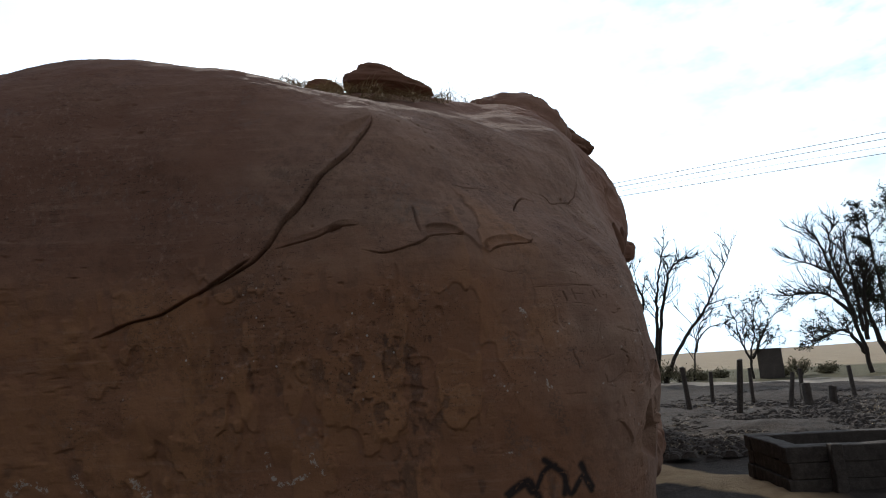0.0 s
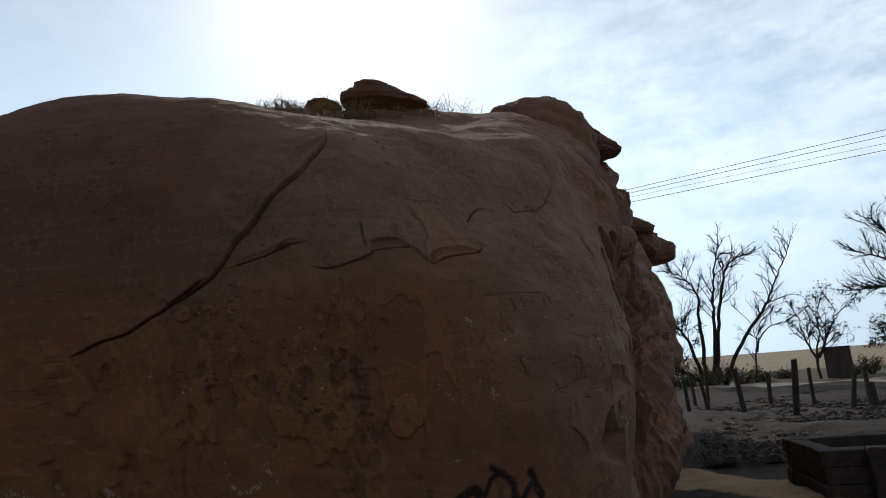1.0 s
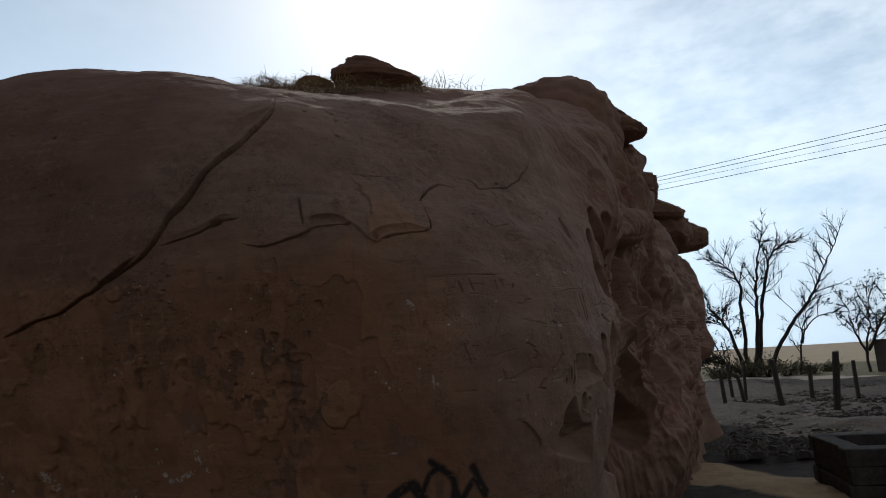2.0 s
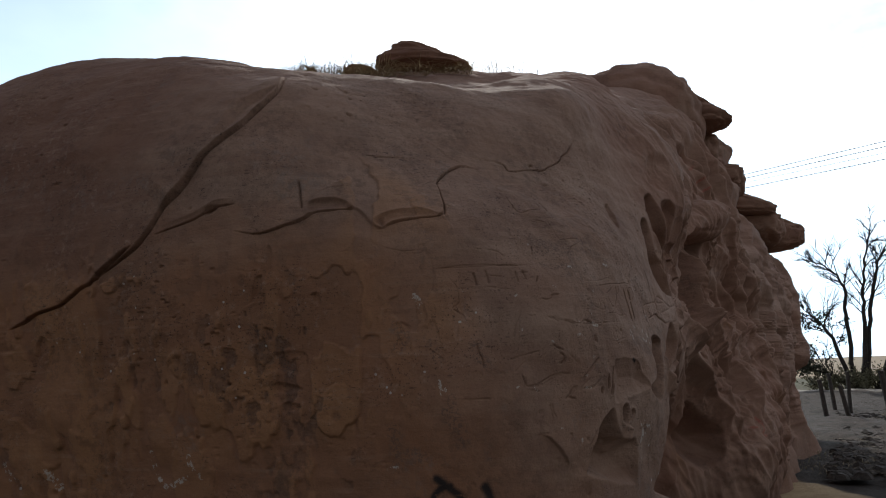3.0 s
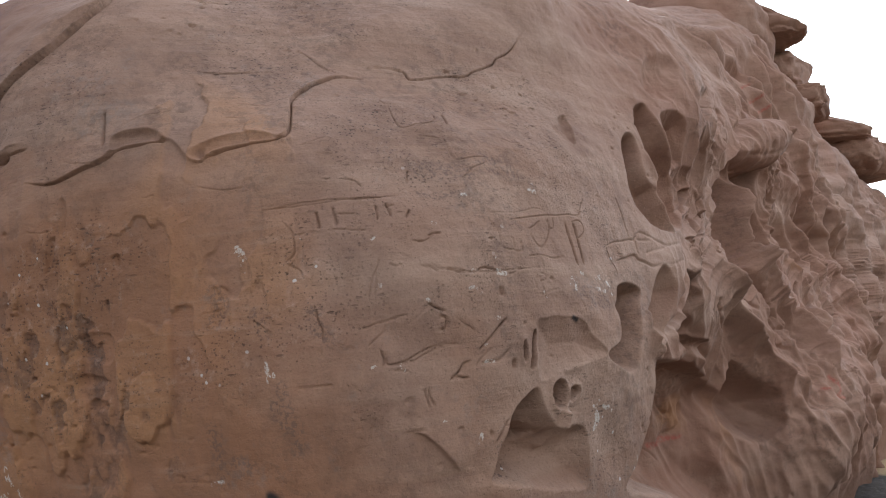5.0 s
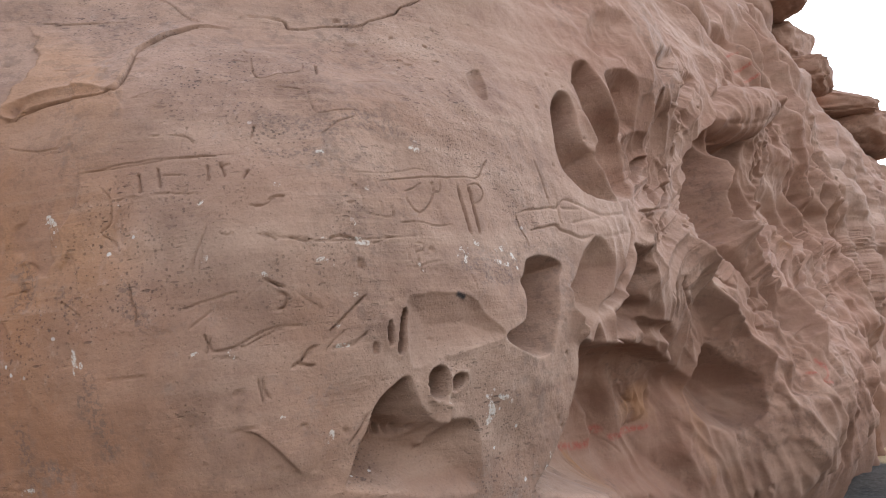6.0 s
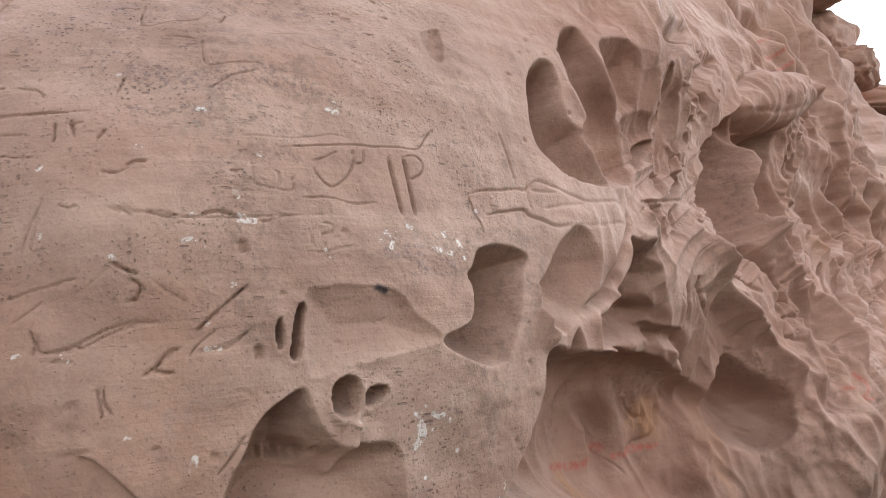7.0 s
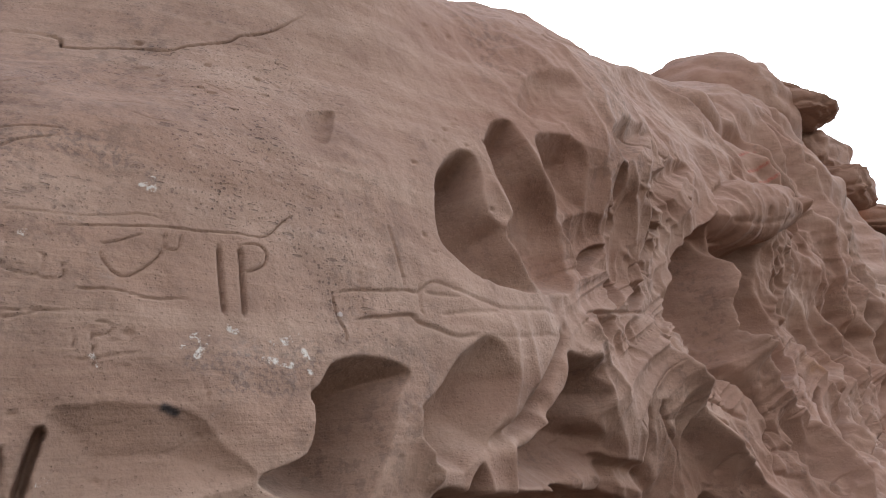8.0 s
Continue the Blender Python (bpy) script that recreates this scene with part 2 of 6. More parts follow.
SHOULDER = [(-6.3, 9, 3.2), (-5.6, 5.4, 3.0), (-3.9, 3.4, 2.9), (-2.1, 2.55, 2.97), (-0.85, 2.6, 2.85), (0.17, 2.80, 2.66), (0.75, 3.25, 2.45), (1.05, 3.62, 2.42),
            (1.18, 4.1, 2.5), (1.25, 4.6, 2.6), (1.44, 5.45, 2.7), (1.2, 6.7, 2.9), (1.3, 8.0, 3.0), (1.35, 10.3, 3.5), (1.4, 13, 3.5), (1.5, 15.5, 3.5),
            (0.2, 17.5, 4), (-3, 17.4, 4), (-5.6, 13.8, 3.4)]
RIM = [(-5.6, 9, 3.9), (-5.0, 6, 3.7), (-3.6, 4.0, 3.7), (-1.9, 3.0, 3.46), (-0.8, 3.0, 3.29), (0.08, 3.12, 2.98), (0.55, 3.65, 2.98), (0.85, 4.0, 3.0),
       (1.03, 4.4, 3.12), (1.1, 4.9, 3.2), (1.12, 5.6, 3.36), (1.0, 6.8, 3.5), (1.08, 8.1, 3.8), (1.05, 10.4, 4.4), (0.9, 13, 4.25), (1.1, 15.1, 3.9),
       (0, 16.8, 4.6), (-3, 16.5, 4.6), (-5, 13.4, 4.2)]
BROW = [(-4.8, 9, 4.4), (-4.4, 6.6, 4.2), (-3.2, 4.8, 4.25), (-1.75, 4.0, 3.78), (-0.8, 4.0, 3.58), (-0.2, 4.1, 3.43), (0.15, 4.4, 3.42), (0.35, 4.7, 3.48),
        (0.5, 5.0, 3.62), (0.58, 5.4, 3.72), (0.6, 6.0, 4.0), (0.6, 7.0, 4.2), (0.65, 8.3, 4.5), (0.7, 10.5, 5.2), (0.45, 12.7, 4.9), (0.4, 14.4, 4.4),
        (-0.6, 15.5, 5), (-3, 15, 4.9), (-4.5, 12.5, 4.6)]
SPINE = [(-4, 9, 4.6), (-3.8, 7.2, 4.4), (-3, 6, 4.55), (-1.9, 5.4, 4.36), (-1.2, 5.3, 4.12), (-0.7, 5.4, 4.05), (-0.5, 5.6, 4.1), (-0.42, 5.8, 4.2),
         (-0.4, 6.1, 4.26), (-0.4, 6.5, 4.38), (-0.4, 7.2, 4.56), (-0.4, 8.0, 4.8), (-0.4, 9.0, 5.25), (-0.3, 10.9, 6.0), (-0.3, 12, 5.9), (-0.8, 13.4, 5.3),
         (-1.6, 14, 5.2), (-3, 13, 5), (-4, 11, 4.8)]


def cage():
    lift = lambda ring, z: [(x, y, z) for x, y in ring]
    crown = [(-2.2, 8.5, 4.9)] * len(SPINE)
    return np.array([lift(FOOT, -0.3), lift(WAIST, 0.8), lift(CHEST, 1.6), BULGE, SHOULDER, RIM, BROW, SPINE, crown], float)


def spline(points, t, axis, closed):
    """Catmull-Rom through points along an axis, at the parameters t."""
    points = np.moveaxis(points, axis, 0)
    n = len(points)
    i = np.floor(t).astype(int)
    i = i if closed else np.clip(i, 0, n - 2)
    f = (t - i).reshape(-1, *[1] * (points.ndim - 1))
    at = lambda k: points[k % n] if closed else points[np.clip(k, 0, n - 1)]
    p0, p1, p2, p3 = at(i - 1), at(i), at(i + 1), at(i + 2)
    out = 0.5 * (2 * p1 + (p2 - p0) * f + (2 * p0 - 5 * p1 + 4 * p2 - p3) * f**2 + (3 * p1 - p0 - 3 * p2 + p3) * f**3)
    return np.moveaxis(out, 0, axis)


def spread(knots, counts):
    """Parameters from knot to knot with so many steps between each two."""
    return np.concatenate([np.linspace(a, b, c, endpoint=False) for a, b, c in zip(knots, knots[1:], counts)])


def base_form(fine=1.0):
    q = lambda *c: [max(2, int(v * fine)) for v in c]
    s = spread([0, 3, 4, 6, 9.4, 11, 13, 16, 19], q(30, 60, 330, 590, 350, 300, 80, 30))
    r = np.append(spread([0, 0.6, 1.5, 3.9, 4.8, 6, 7, 8], q(8, 130, 440, 90, 70, 28, 8)), 8.0)
    form = spline(spline(cage(), r, 0, False), s, 1, True)
    du = np.roll(form, -1, 1) - np.roll(form, 1, 1)
    dv = np.gradient(form, axis=0)
    normal = np.cross(du, dv)
    normal /= np.linalg.norm(normal, axis=-1, keepdims=True) + 1e-12
    normal[-1] = (0, 0, 1)
    return s, r, form, normal


# -- end form


def sheet_mesh(name, grid, closed):
    """A mesh from a grid of places (rows, columns, 3)."""
    rows, cols = grid.shape[:2]
    a = np.arange(rows * cols).reshape(rows, cols)
    b = np.roll(a, -1, 1) if closed else a[:, 1:]
    a = a if closed else a[:, :-1]
    quads = np.stack([a[:-1], b[:-1], b[1:], a[1:]], -1).reshape(-1, 4)
    me = bpy.data.meshes.new(name)
    me.vertices.add(rows * cols)
    me.vertices.foreach_set("co", grid.astype(np.float32).ravel())
    me.loops.add(quads.size)
    me.loops.foreach_set("vertex_index", quads.astype(np.int32).ravel())
    me.polygons.add(len(quads))
    me.polygons.foreach_set("loop_start", np.arange(0, quads.size, 4, dtype=np.int32))
    me.update(calc_edges=True)
    me.polygons.foreach_set("use_smooth", np.ones(len(quads), bool))
    return me


def lattice(shape, seed):
    return np.random.default_rng(seed).standard_normal(shape)


def grain_noise(p, scale, seed):
    """Smooth noise of about -1 to 1 at the places p, with features scale metres wide."""
    q = p / scale
    i = np.floor(q).astype(np.int64)
    f = q - i
    f = f * f * f * (f * (f * 6 - 15) + 10)
    table = lattice(4096, seed)
    out = np.zeros(len(p))
    for dx in (0, 1):
        for dy in (0, 1):
            for dz in (0, 1):
                h = ((i[:, 0] + dx) * 73856093 ^ (i[:, 1] + dy) * 19349663 ^ (i[:, 2] + dz) * 83492791) & 4095
                w = (f[:, 0] if dx else 1 - f[:, 0]) * (f[:, 1] if dy else 1 - f[:, 1]) * (f[:, 2] if dz else 1 - f[:, 2])
                out += w * table[h]
    return out


def layered(p, scale, octaves, seed, gain=0.5):
    return sum(grain_noise(p, scale / 2**k, seed + k) * gain**k for k in range(octaves))


S, R, form, normal = base_form(1.0)
P, NORMAL = form.reshape(-1, 3), normal.reshape(-1, 3)
LIFT = np.zeros(len(P))
# outlines wander a little, so that nothing is ruled
WANDER = np.stack([grain_noise(P, 0.12, 50 + k) * 0.010 + grain_noise(P, 0.03, 60 + k) * 0.0015 for k in range(3)], 1)


def smooth_line(points, closed, steps=5):
    pts = np.array(points, float)
    n = len(pts)
    t = np.arange(n * steps) / steps if closed else np.linspace(0, n - 1, (n - 1) * steps + 1)
    return spline(pts, t, 0, closed)


def frame_at(points):
    """The middle of some points on the outcrop, and across, up and out there."""
    c = np.mean(points, 0)
    out = NORMAL[np.argmin(((P - c) ** 2).sum(1))]
    across = np.cross((0, 0, 1), out)
    across /= np.linalg.norm(across)
    return c, across, np.cross(out, across), out


def near_line(points, reach, closed, wander=1.0):
    """Vertices near a line on the outcrop: their indices, distance, side (+1: left of the line's run, seen from outside) and place along it."""
    pts = np.array(points, float)
    low, high = pts.min(0) - reach - 0.05, pts.max(0) + reach + 0.05
    idx = np.where(((P > low) & (P < high)).all(1))[0]
    c, across, up, out = frame_at(pts)
    line = smooth_line(pts, closed)
    flat = lambda q: np.stack([(q - c) @ across, (q - c) @ up], 1)
    v, l = flat(P[idx] + WANDER[idx] * wander), flat(line)
    a, b = (l, np.roll(l, -1, 0)) if closed else (l[:-1], l[1:])
    best, side, along = np.full(len(v), 1e9), np.zeros(len(v)), np.zeros(len(v))
    inside = np.zeros(len(v), bool)
    for k, (p, q) in enumerate(zip(a, b)):
        d = q - p
        t = np.clip(((v - p) @ d) / (d @ d + 1e-12), 0, 1)
        off = v - p - t[:, None] * d
        dist = np.hypot(off[:, 0], off[:, 1])
        cross = d[0] * (v[:, 1] - p[1]) - d[1] * (v[:, 0] - p[0])
        hit = dist < best
        best[hit], side[hit], along[hit] = dist[hit], np.sign(cross[hit]), (k + t[hit]) / len(a)
        if closed:
            span = (p[1] > v[:, 1]) != (q[1] > v[:, 1])
            inside ^= span & (v[:, 0] < (q[0] - p[0]) * (v[:, 1] - p[1]) / (q[1] - p[1] + 1e-12) + p[0])
    return idx, best, side, along, inside


def pocket(points, depth, soft):
    """A hollow with this rim, deepening inwards over about soft metres."""
    idx, dist, side, along, inside = near_line(points, 0.02, True, 0.55)
    LIFT[idx] -= np.where(inside, depth * (1 - np.exp(-dist / soft)), 0)
    lip = np.exp(-((dist / 0.012) ** 2)) * ~inside
    LIFT[idx] += lip * min(0.006, depth * 0.06)


def groove(points, width, depth):
    """A crack or a cut line, thinning towards its ends."""
    idx, dist, side, along, inside = near_line(points, width * 3, False, 0.5)
    taper = np.clip(np.minimum(along, 1 - along) * 8, 0.25, 1)
    LIFT[idx] -= depth * taper * np.exp(-((dist / (width * (0.6 + 0.4 * taper))) ** 2))


def step(points, height, reach, under=0.0):
    """The rock on the right of the line's run stands proud and sinks back over reach metres; with under, its foot is hollowed so far."""
    idx, dist, side, along, inside = near_line(points, reach, False, 0.5)
    taper = np.clip(np.minimum(along, 1 - along) * (4 if under else 10), 0, 1)
    rise = np.clip(dist / under, 0, 1) ** 2 if under else np.clip(dist / 0.005, 0, 1)
    LIFT[idx] += np.where(side < 0, height * taper * rise * np.clip(1 - dist / reach, 0, 1) ** 1.3, 0)


def scoop(points, depth, soft, shallow=0.4, turn=0.0):
    """A hollow that is deepest behind one rim and runs out to a share of its depth towards turn (0: to the right, seen from outside)."""
    idx, dist, side, along, inside = near_line(points, 0.02, True, 0.55)
    c, across, up, out = frame_at(points)
    way = across * math.cos(turn) + up * math.sin(turn)
    ends = (np.array(points) - c) @ way
    u = np.clip(((P[idx] - c) @ way - ends.min()) / (np.ptp(ends) + 1e-9), 0, 1)
    LIFT[idx] -= np.where(inside, depth * (1 - np.exp(-dist / soft)) * (1 - (1 - shallow) * u), 0)


def ridge(points, width, height):
    """A fin or crest along a line, sharp on top."""
    idx, dist, side, along, inside = near_line(points, width * 4, False, 0.8)
    taper = np.clip(np.minimum(along, 1 - along) * 5, 0.1, 1)
    LIFT[idx] += height * taper * np.exp(-np.hypot(dist, 0.004) / width)


def swell(points, height, soft):
    """A bulge with this rim."""
    idx, dist, side, along, inside = near_line(points, 0.02, True, 1.0)
    LIFT[idx] += np.where(inside, height * (1 - np.exp(-dist / soft)), 0)


def cells(p, size, seed):
    """Distances to the nearest and second nearest of scattered centres, in cell sizes."""
    q = p / size
    i = np.floor(q).astype(np.int64)
    jitter = np.random.default_rng(seed).random((4096, 3))
    first, second = np.full(len(p), 9.0), np.full(len(p), 9.0)
    for dx in (-1, 0, 1):
        for dy in (-1, 0, 1):
            for dz in (-1, 0, 1):
                c = i + (dx, dy, dz)
                h = (c[:, 0] * 73856093 ^ c[:, 1] * 19349663 ^ c[:, 2] * 83492791) & 4095
                d = np.linalg.norm(c + jitter[h] - q, axis=1)
                second = np.minimum(second, np.maximum(first, d))
                first = np.minimum(first, d)
    return first, second


def comb(points, size, depth):
    """A patch of honeycombed rock: leaning oval pits between thin walls."""
    idx, dist, side, along, inside = near_line(points, 0.02, True, 1.0)
    q = P[idx] + WANDER[idx] * 1.5
    f1, f2 = cells(np.stack([q[:, 0], q[:, 1] + 0.3 * q[:, 2], q[:, 2] * 0.7], 1), size, 31)
    hole = np.clip((f2 - f1 - 0.06) / 0.3, 0, 1)
    some = np.clip(grain_noise(q, size * 2.2, 33) * 1.5 + 0.7, 0, 1)
    LIFT[idx] -= np.where(inside, depth * np.clip(dist / (size * 0.7), 0, 1) * hole * (2 - hole) * some, 0)


PAINT = {k: np.zeros(len(P)) for k in ("white", "black", "red", "speck")}


def daub(points, width, which):
    """An old daub of white or black paint along a line."""
    idx, dist, side, along, inside = near_line(points, width * 2, False, 0.7)
    PAINT[which][idx] = np.maximum(PAINT[which][idx], np.clip(1.6 - dist / width, 0, 1))


# -- carved features
step([(0.252, 2.711, 2.226), (0.189, 2.687, 2.227), (0.121, 2.661, 2.202), (0.044, 2.634, 2.172), (-0.078, 2.599, 2.144)], 0.014, 0.1, 0.02)  # branch ledge
groove([(0.244, 2.708, 2.227), (0.163, 2.676, 2.217), (0.043, 2.634, 2.167), (-0.079, 2.598, 2.139)], 0.003, 0.02)  # branch crack
groove([(0.665, 3.281, 2.585), (0.748, 3.348, 2.544), (0.832, 3.375, 2.469), (0.87, 3.393, 2.44)], 0.0017, 0.0102)  # slab split
groove([(0.624, 3.073, 2.443), (0.677, 3.162, 2.459), (0.735, 3.245, 2.462)], 0.0017, 0.0085)  # thin split
groove([(0.453, 2.834, 2.315), (0.473, 2.823, 2.246), (0.49, 2.818, 2.197)], 0.0031, 0.02)  # short upright crack
groove([(0.908, 3.487, 2.479), (0.947, 3.544, 2.483), (0.981, 3.583, 2.474), (1.01, 3.593, 2.445), (1.052, 3.682, 2.47), (1.103, 3.779, 2.493), (1.114, 3.828, 2.527), (1.156, 3.925, 2.562), (1.153, 3.957, 2.601), (1.165, 4.03, 2.658), (1.166, 4.137, 2.766)], 0.0022, 0.03)  # upper crack
groove([(1.362, 3.55, 1.88), (1.378, 3.623, 1.894), (1.4, 3.738, 1.902), (1.41, 3.811, 1.913), (1.419, 3.881, 1.92), (1.415, 3.924, 1.964), (1.412, 3.966, 1.997)], 0.0013, 0.0082)  # long scored line
groove([(1.335, 3.473, 1.892), (1.359, 3.56, 1.902), (1.379, 3.659, 1.922), (1.391, 3.703, 1.913)], 0.0013, 0.0034)  # upper scored line
groove([(1.381, 3.606, 1.856), (1.386, 3.636, 1.867), (1.39, 3.667, 1.883)], 0.0013, 0.0068)  # scored stroke
groove([(1.383, 3.608, 1.852), (1.389, 3.614, 1.826), (1.397, 3.632, 1.805), (1.401, 3.652, 1.804), (1.403, 3.681, 1.83), (1.401, 3.699, 1.86), (1.395, 3.697, 1.889)], 0.0014, 0.0075)  # cut shield
groove([(1.395, 3.703, 1.893), (1.402, 3.705, 1.864), (1.405, 3.725, 1.867), (1.401, 3.728, 1.891)], 0.0013, 0.0061)  # cut square
groove([(1.385, 3.565, 1.771), (1.4, 3.629, 1.775), (1.412, 3.679, 1.768), (1.424, 3.747, 1.777)], 0.0013, 0.0068)  # scored line
groove([(1.414, 3.796, 1.884), (1.426, 3.799, 1.821), (1.436, 3.804, 1.755)], 0.0034, 0.018)  # letter I
groove([(1.419, 3.833, 1.889), (1.433, 3.838, 1.814), (1.441, 3.841, 1.755)], 0.0034, 0.018)  # letter P stem
groove([(1.419, 3.833, 1.889), (1.422, 3.865, 1.898), (1.427, 3.883, 1.885), (1.431, 3.878, 1.861), (1.43, 3.855, 1.847), (1.428, 3.838, 1.846)], 0.0017, 0.0085)  # letter P bowl
groove([(1.401, 3.601, 1.708), (1.403, 3.603, 1.675), (1.407, 3.61, 1.641)], 0.0014, 0.0068)  # small P stem
groove([(1.401, 3.601, 1.711), (1.405, 3.619, 1.713), (1.407, 3.628, 1.703), (1.406, 3.618, 1.692), (1.403, 3.603, 1.689)], 0.0013, 0.0061)  # small P bowl
groove([(1.399, 3.581, 1.65), (1.406, 3.611, 1.653), (1.411, 3.635, 1.661), (1.419, 3.674, 1.675)], 0.0013, 0.0048)  # small P base
groove([(1.396, 3.577, 1.697), (1.398, 3.579, 1.667)], 0.0015, 0.0059)  # small I
groove([(1.37, 3.489, 1.714), (1.377, 3.515, 1.722), (1.386, 3.55, 1.73), (1.403, 3.617, 1.729)], 0.0013, 0.0054)  # scored line, left
groove([(1.376, 3.559, 1.82), (1.381, 3.561, 1.79), (1.37, 3.521, 1.788)], 0.0013, 0.0054)  # cut L
pocket([(1.4, 3.624, 1.418), (1.393, 3.605, 1.397), (1.391, 3.61, 1.365), (1.394, 3.637, 1.348), (1.401, 3.663, 1.358), (1.406, 3.667, 1.397), (1.405, 3.651, 1.418)], 0.112, 0.017)  # eye hole
pocket([(1.411, 3.694, 1.4), (1.406, 3.674, 1.387), (1.404, 3.678, 1.362), (1.407, 3.699, 1.358), (1.414, 3.728, 1.376), (1.416, 3.724, 1.397)], 0.08, 0.0127)  # eye hole
pocket([(1.393, 3.553, 1.565), (1.389, 3.541, 1.527), (1.383, 3.531, 1.472), (1.386, 3.546, 1.462), (1.392, 3.556, 1.508), (1.396, 3.564, 1.556)], 0.08, 0.0102)  # upright slot
pocket([(1.382, 3.515, 1.537), (1.379, 3.507, 1.511), (1.378, 3.51, 1.482), (1.381, 3.519, 1.492), (1.383, 3.521, 1.527)], 0.064, 0.0085)  # upright slot
pocket([(1.396, 3.564, 1.581), (1.41, 3.621, 1.596), (1.434, 3.743, 1.581), (1.442, 3.808, 1.527), (1.445, 3.858, 1.478), (1.425, 3.736, 1.458), (1.406, 3.641, 1.442), (1.388, 3.571, 1.425), (1.392, 3.559, 1.501)], 0.05, 0.12)  # scooped brow
groove([(1.205, 3.169, 1.514), (1.249, 3.222, 1.517), (1.285, 3.274, 1.534), (1.311, 3.322, 1.543)], 0.0013, 0.0068)  # scored line
groove([(1.333, 3.372, 1.524), (1.351, 3.417, 1.553), (1.368, 3.464, 1.599)], 0.0013, 0.0068)  # scored line
groove([(1.294, 3.299, 1.458), (1.311, 3.329, 1.481), (1.322, 3.35, 1.498)], 0.0013, 0.0068)  # scored line
groove([(0.931, 3.001, 1.933), (1.038, 3.076, 1.945), (1.126, 3.155, 1.946), (1.218, 3.269, 1.949)], 0.0013, 0.0041)  # scored line
groove([(1.273, 3.259, 1.656), (1.284, 3.276, 1.641), (1.291, 3.286, 1.629)], 0.0013, 0.0048)  # scribble
groove([(1.286, 3.277, 1.611), (1.298, 3.297, 1.605), (1.294, 3.289, 1.581)], 0.0013, 0.0048)  # scribble
groove([(1.309, 3.318, 1.611), (1.32, 3.339, 1.593), (1.332, 3.367, 1.571)], 0.0013, 0.0048)  # scribble
groove([(1.265, 3.262, 1.749), (1.278, 3.28, 1.736)], 0.0013, 0.0048)  # scribble
groove([(1.289, 3.3, 1.736), (1.305, 3.327, 1.725)], 0.0013, 0.0048)  # scribble
groove([(1.335, 3.395, 1.722), (1.344, 3.419, 1.733), (1.357, 3.454, 1.722)], 0.0025, 0.01)  # chipped edge
daub([(-1.342, 2.563, 1.191), (-1.264, 2.56, 1.24), (-1.167, 2.589, 1.197)], 0.012, "white")
daub([(-1.034, 2.593, 1.253), (-1.014, 2.61, 1.203), (-0.976, 2.63, 1.153)], 0.012, "white")
daub([(-0.792, 2.63, 1.226), (-0.729, 2.657, 1.154)], 0.014, "white")
daub([(-0.186, 2.708, 1.3), (-0.186, 2.724, 1.223), (-0.141, 2.744, 1.167), (-0.027, 2.756, 1.217)], 0.008, "white")
daub([(0.877, 2.96, 1.847), (0.889, 2.965, 1.816), (0.898, 2.969, 1.782)], 0.006, "white")
daub([(0.947, 2.997, 1.546), (0.954, 3.003, 1.521), (0.957, 3.006, 1.498)], 0.005, "white")
daub([(1.452, 3.891, 1.714), (1.455, 3.922, 1.717), (1.458, 3.947, 1.727)], 0.006, "white")
daub([(1.452, 3.873, 1.678), (1.459, 3.927, 1.673)], 0.005, "white")
daub([(1.461, 3.958, 1.701), (1.464, 3.969, 1.664)], 0.005, "white")
daub([(1.44, 3.815, 1.732), (1.441, 3.823, 1.729)], 0.006, "white")
daub([(1.318, 3.389, 1.301), (1.31, 3.382, 1.267)], 0.004, "white")
daub([(1.418, 3.801, 1.319), (1.412, 3.81, 1.264)], 0.004, "white")
daub([(1.425, 3.835, 1.33), (1.427, 3.873, 1.311)], 0.004, "white")
daub([(0.765, 2.98, 1.088), (0.846, 3.004, 1.135), (0.884, 3.031, 1.065)], 0.013, "black")
daub([(0.919, 3.025, 1.21), (0.99, 3.068, 1.147), (0.986, 3.077, 1.071)], 0.013, "black")
daub([(1.058, 3.102, 1.164), (1.092, 3.137, 1.083)], 0.013, "black")
daub([(1.427, 3.705, 1.59), (1.43, 3.722, 1.581)], 0.006, "black")
groove([(0.604, 3.058, 2.454), (0.649, 3.118, 2.454), (0.69, 3.192, 2.469)], 0.0014, 0.0085)  # thin split
groove([(1.103, 3.133, 1.948), (1.146, 3.177, 1.949), (1.182, 3.219, 1.947)], 0.0013, 0.0041)  # scored line
groove([(1.253, 3.262, 1.815), (1.266, 3.283, 1.815), (1.274, 3.3, 1.827), (1.285, 3.321, 1.829)], 0.0013, 0.0054)  # scored arc
groove([(1.277, 3.281, 1.749), (1.292, 3.304, 1.731)], 0.0013, 0.0048)  # scored line
groove([(1.301, 3.32, 1.731), (1.315, 3.346, 1.723), (1.324, 3.366, 1.717), (1.334, 3.389, 1.717), (1.347, 3.423, 1.72), (1.364, 3.473, 1.725), (1.381, 3.533, 1.73), (1.399, 3.6, 1.729)], 0.0013, 0.0054)  # scored line
groove([(1.354, 3.493, 1.834), (1.359, 3.489, 1.799), (1.373, 3.53, 1.791), (1.37, 3.539, 1.82), (1.365, 3.526, 1.829)], 0.0013, 0.0041)  # scored bracket
daub([(1.295, 3.409, 1.946), (1.308, 3.442, 1.947)], 0.004, "white")
daub([(1.364, 3.68, 1.997), (1.373, 3.682, 1.968)], 0.006, "white")
daub([(1.356, 3.448, 1.719), (1.364, 3.472, 1.717)], 0.006, "white")
daub([(1.43, 3.74, 1.705), (1.435, 3.776, 1.716)], 0.006, "white")
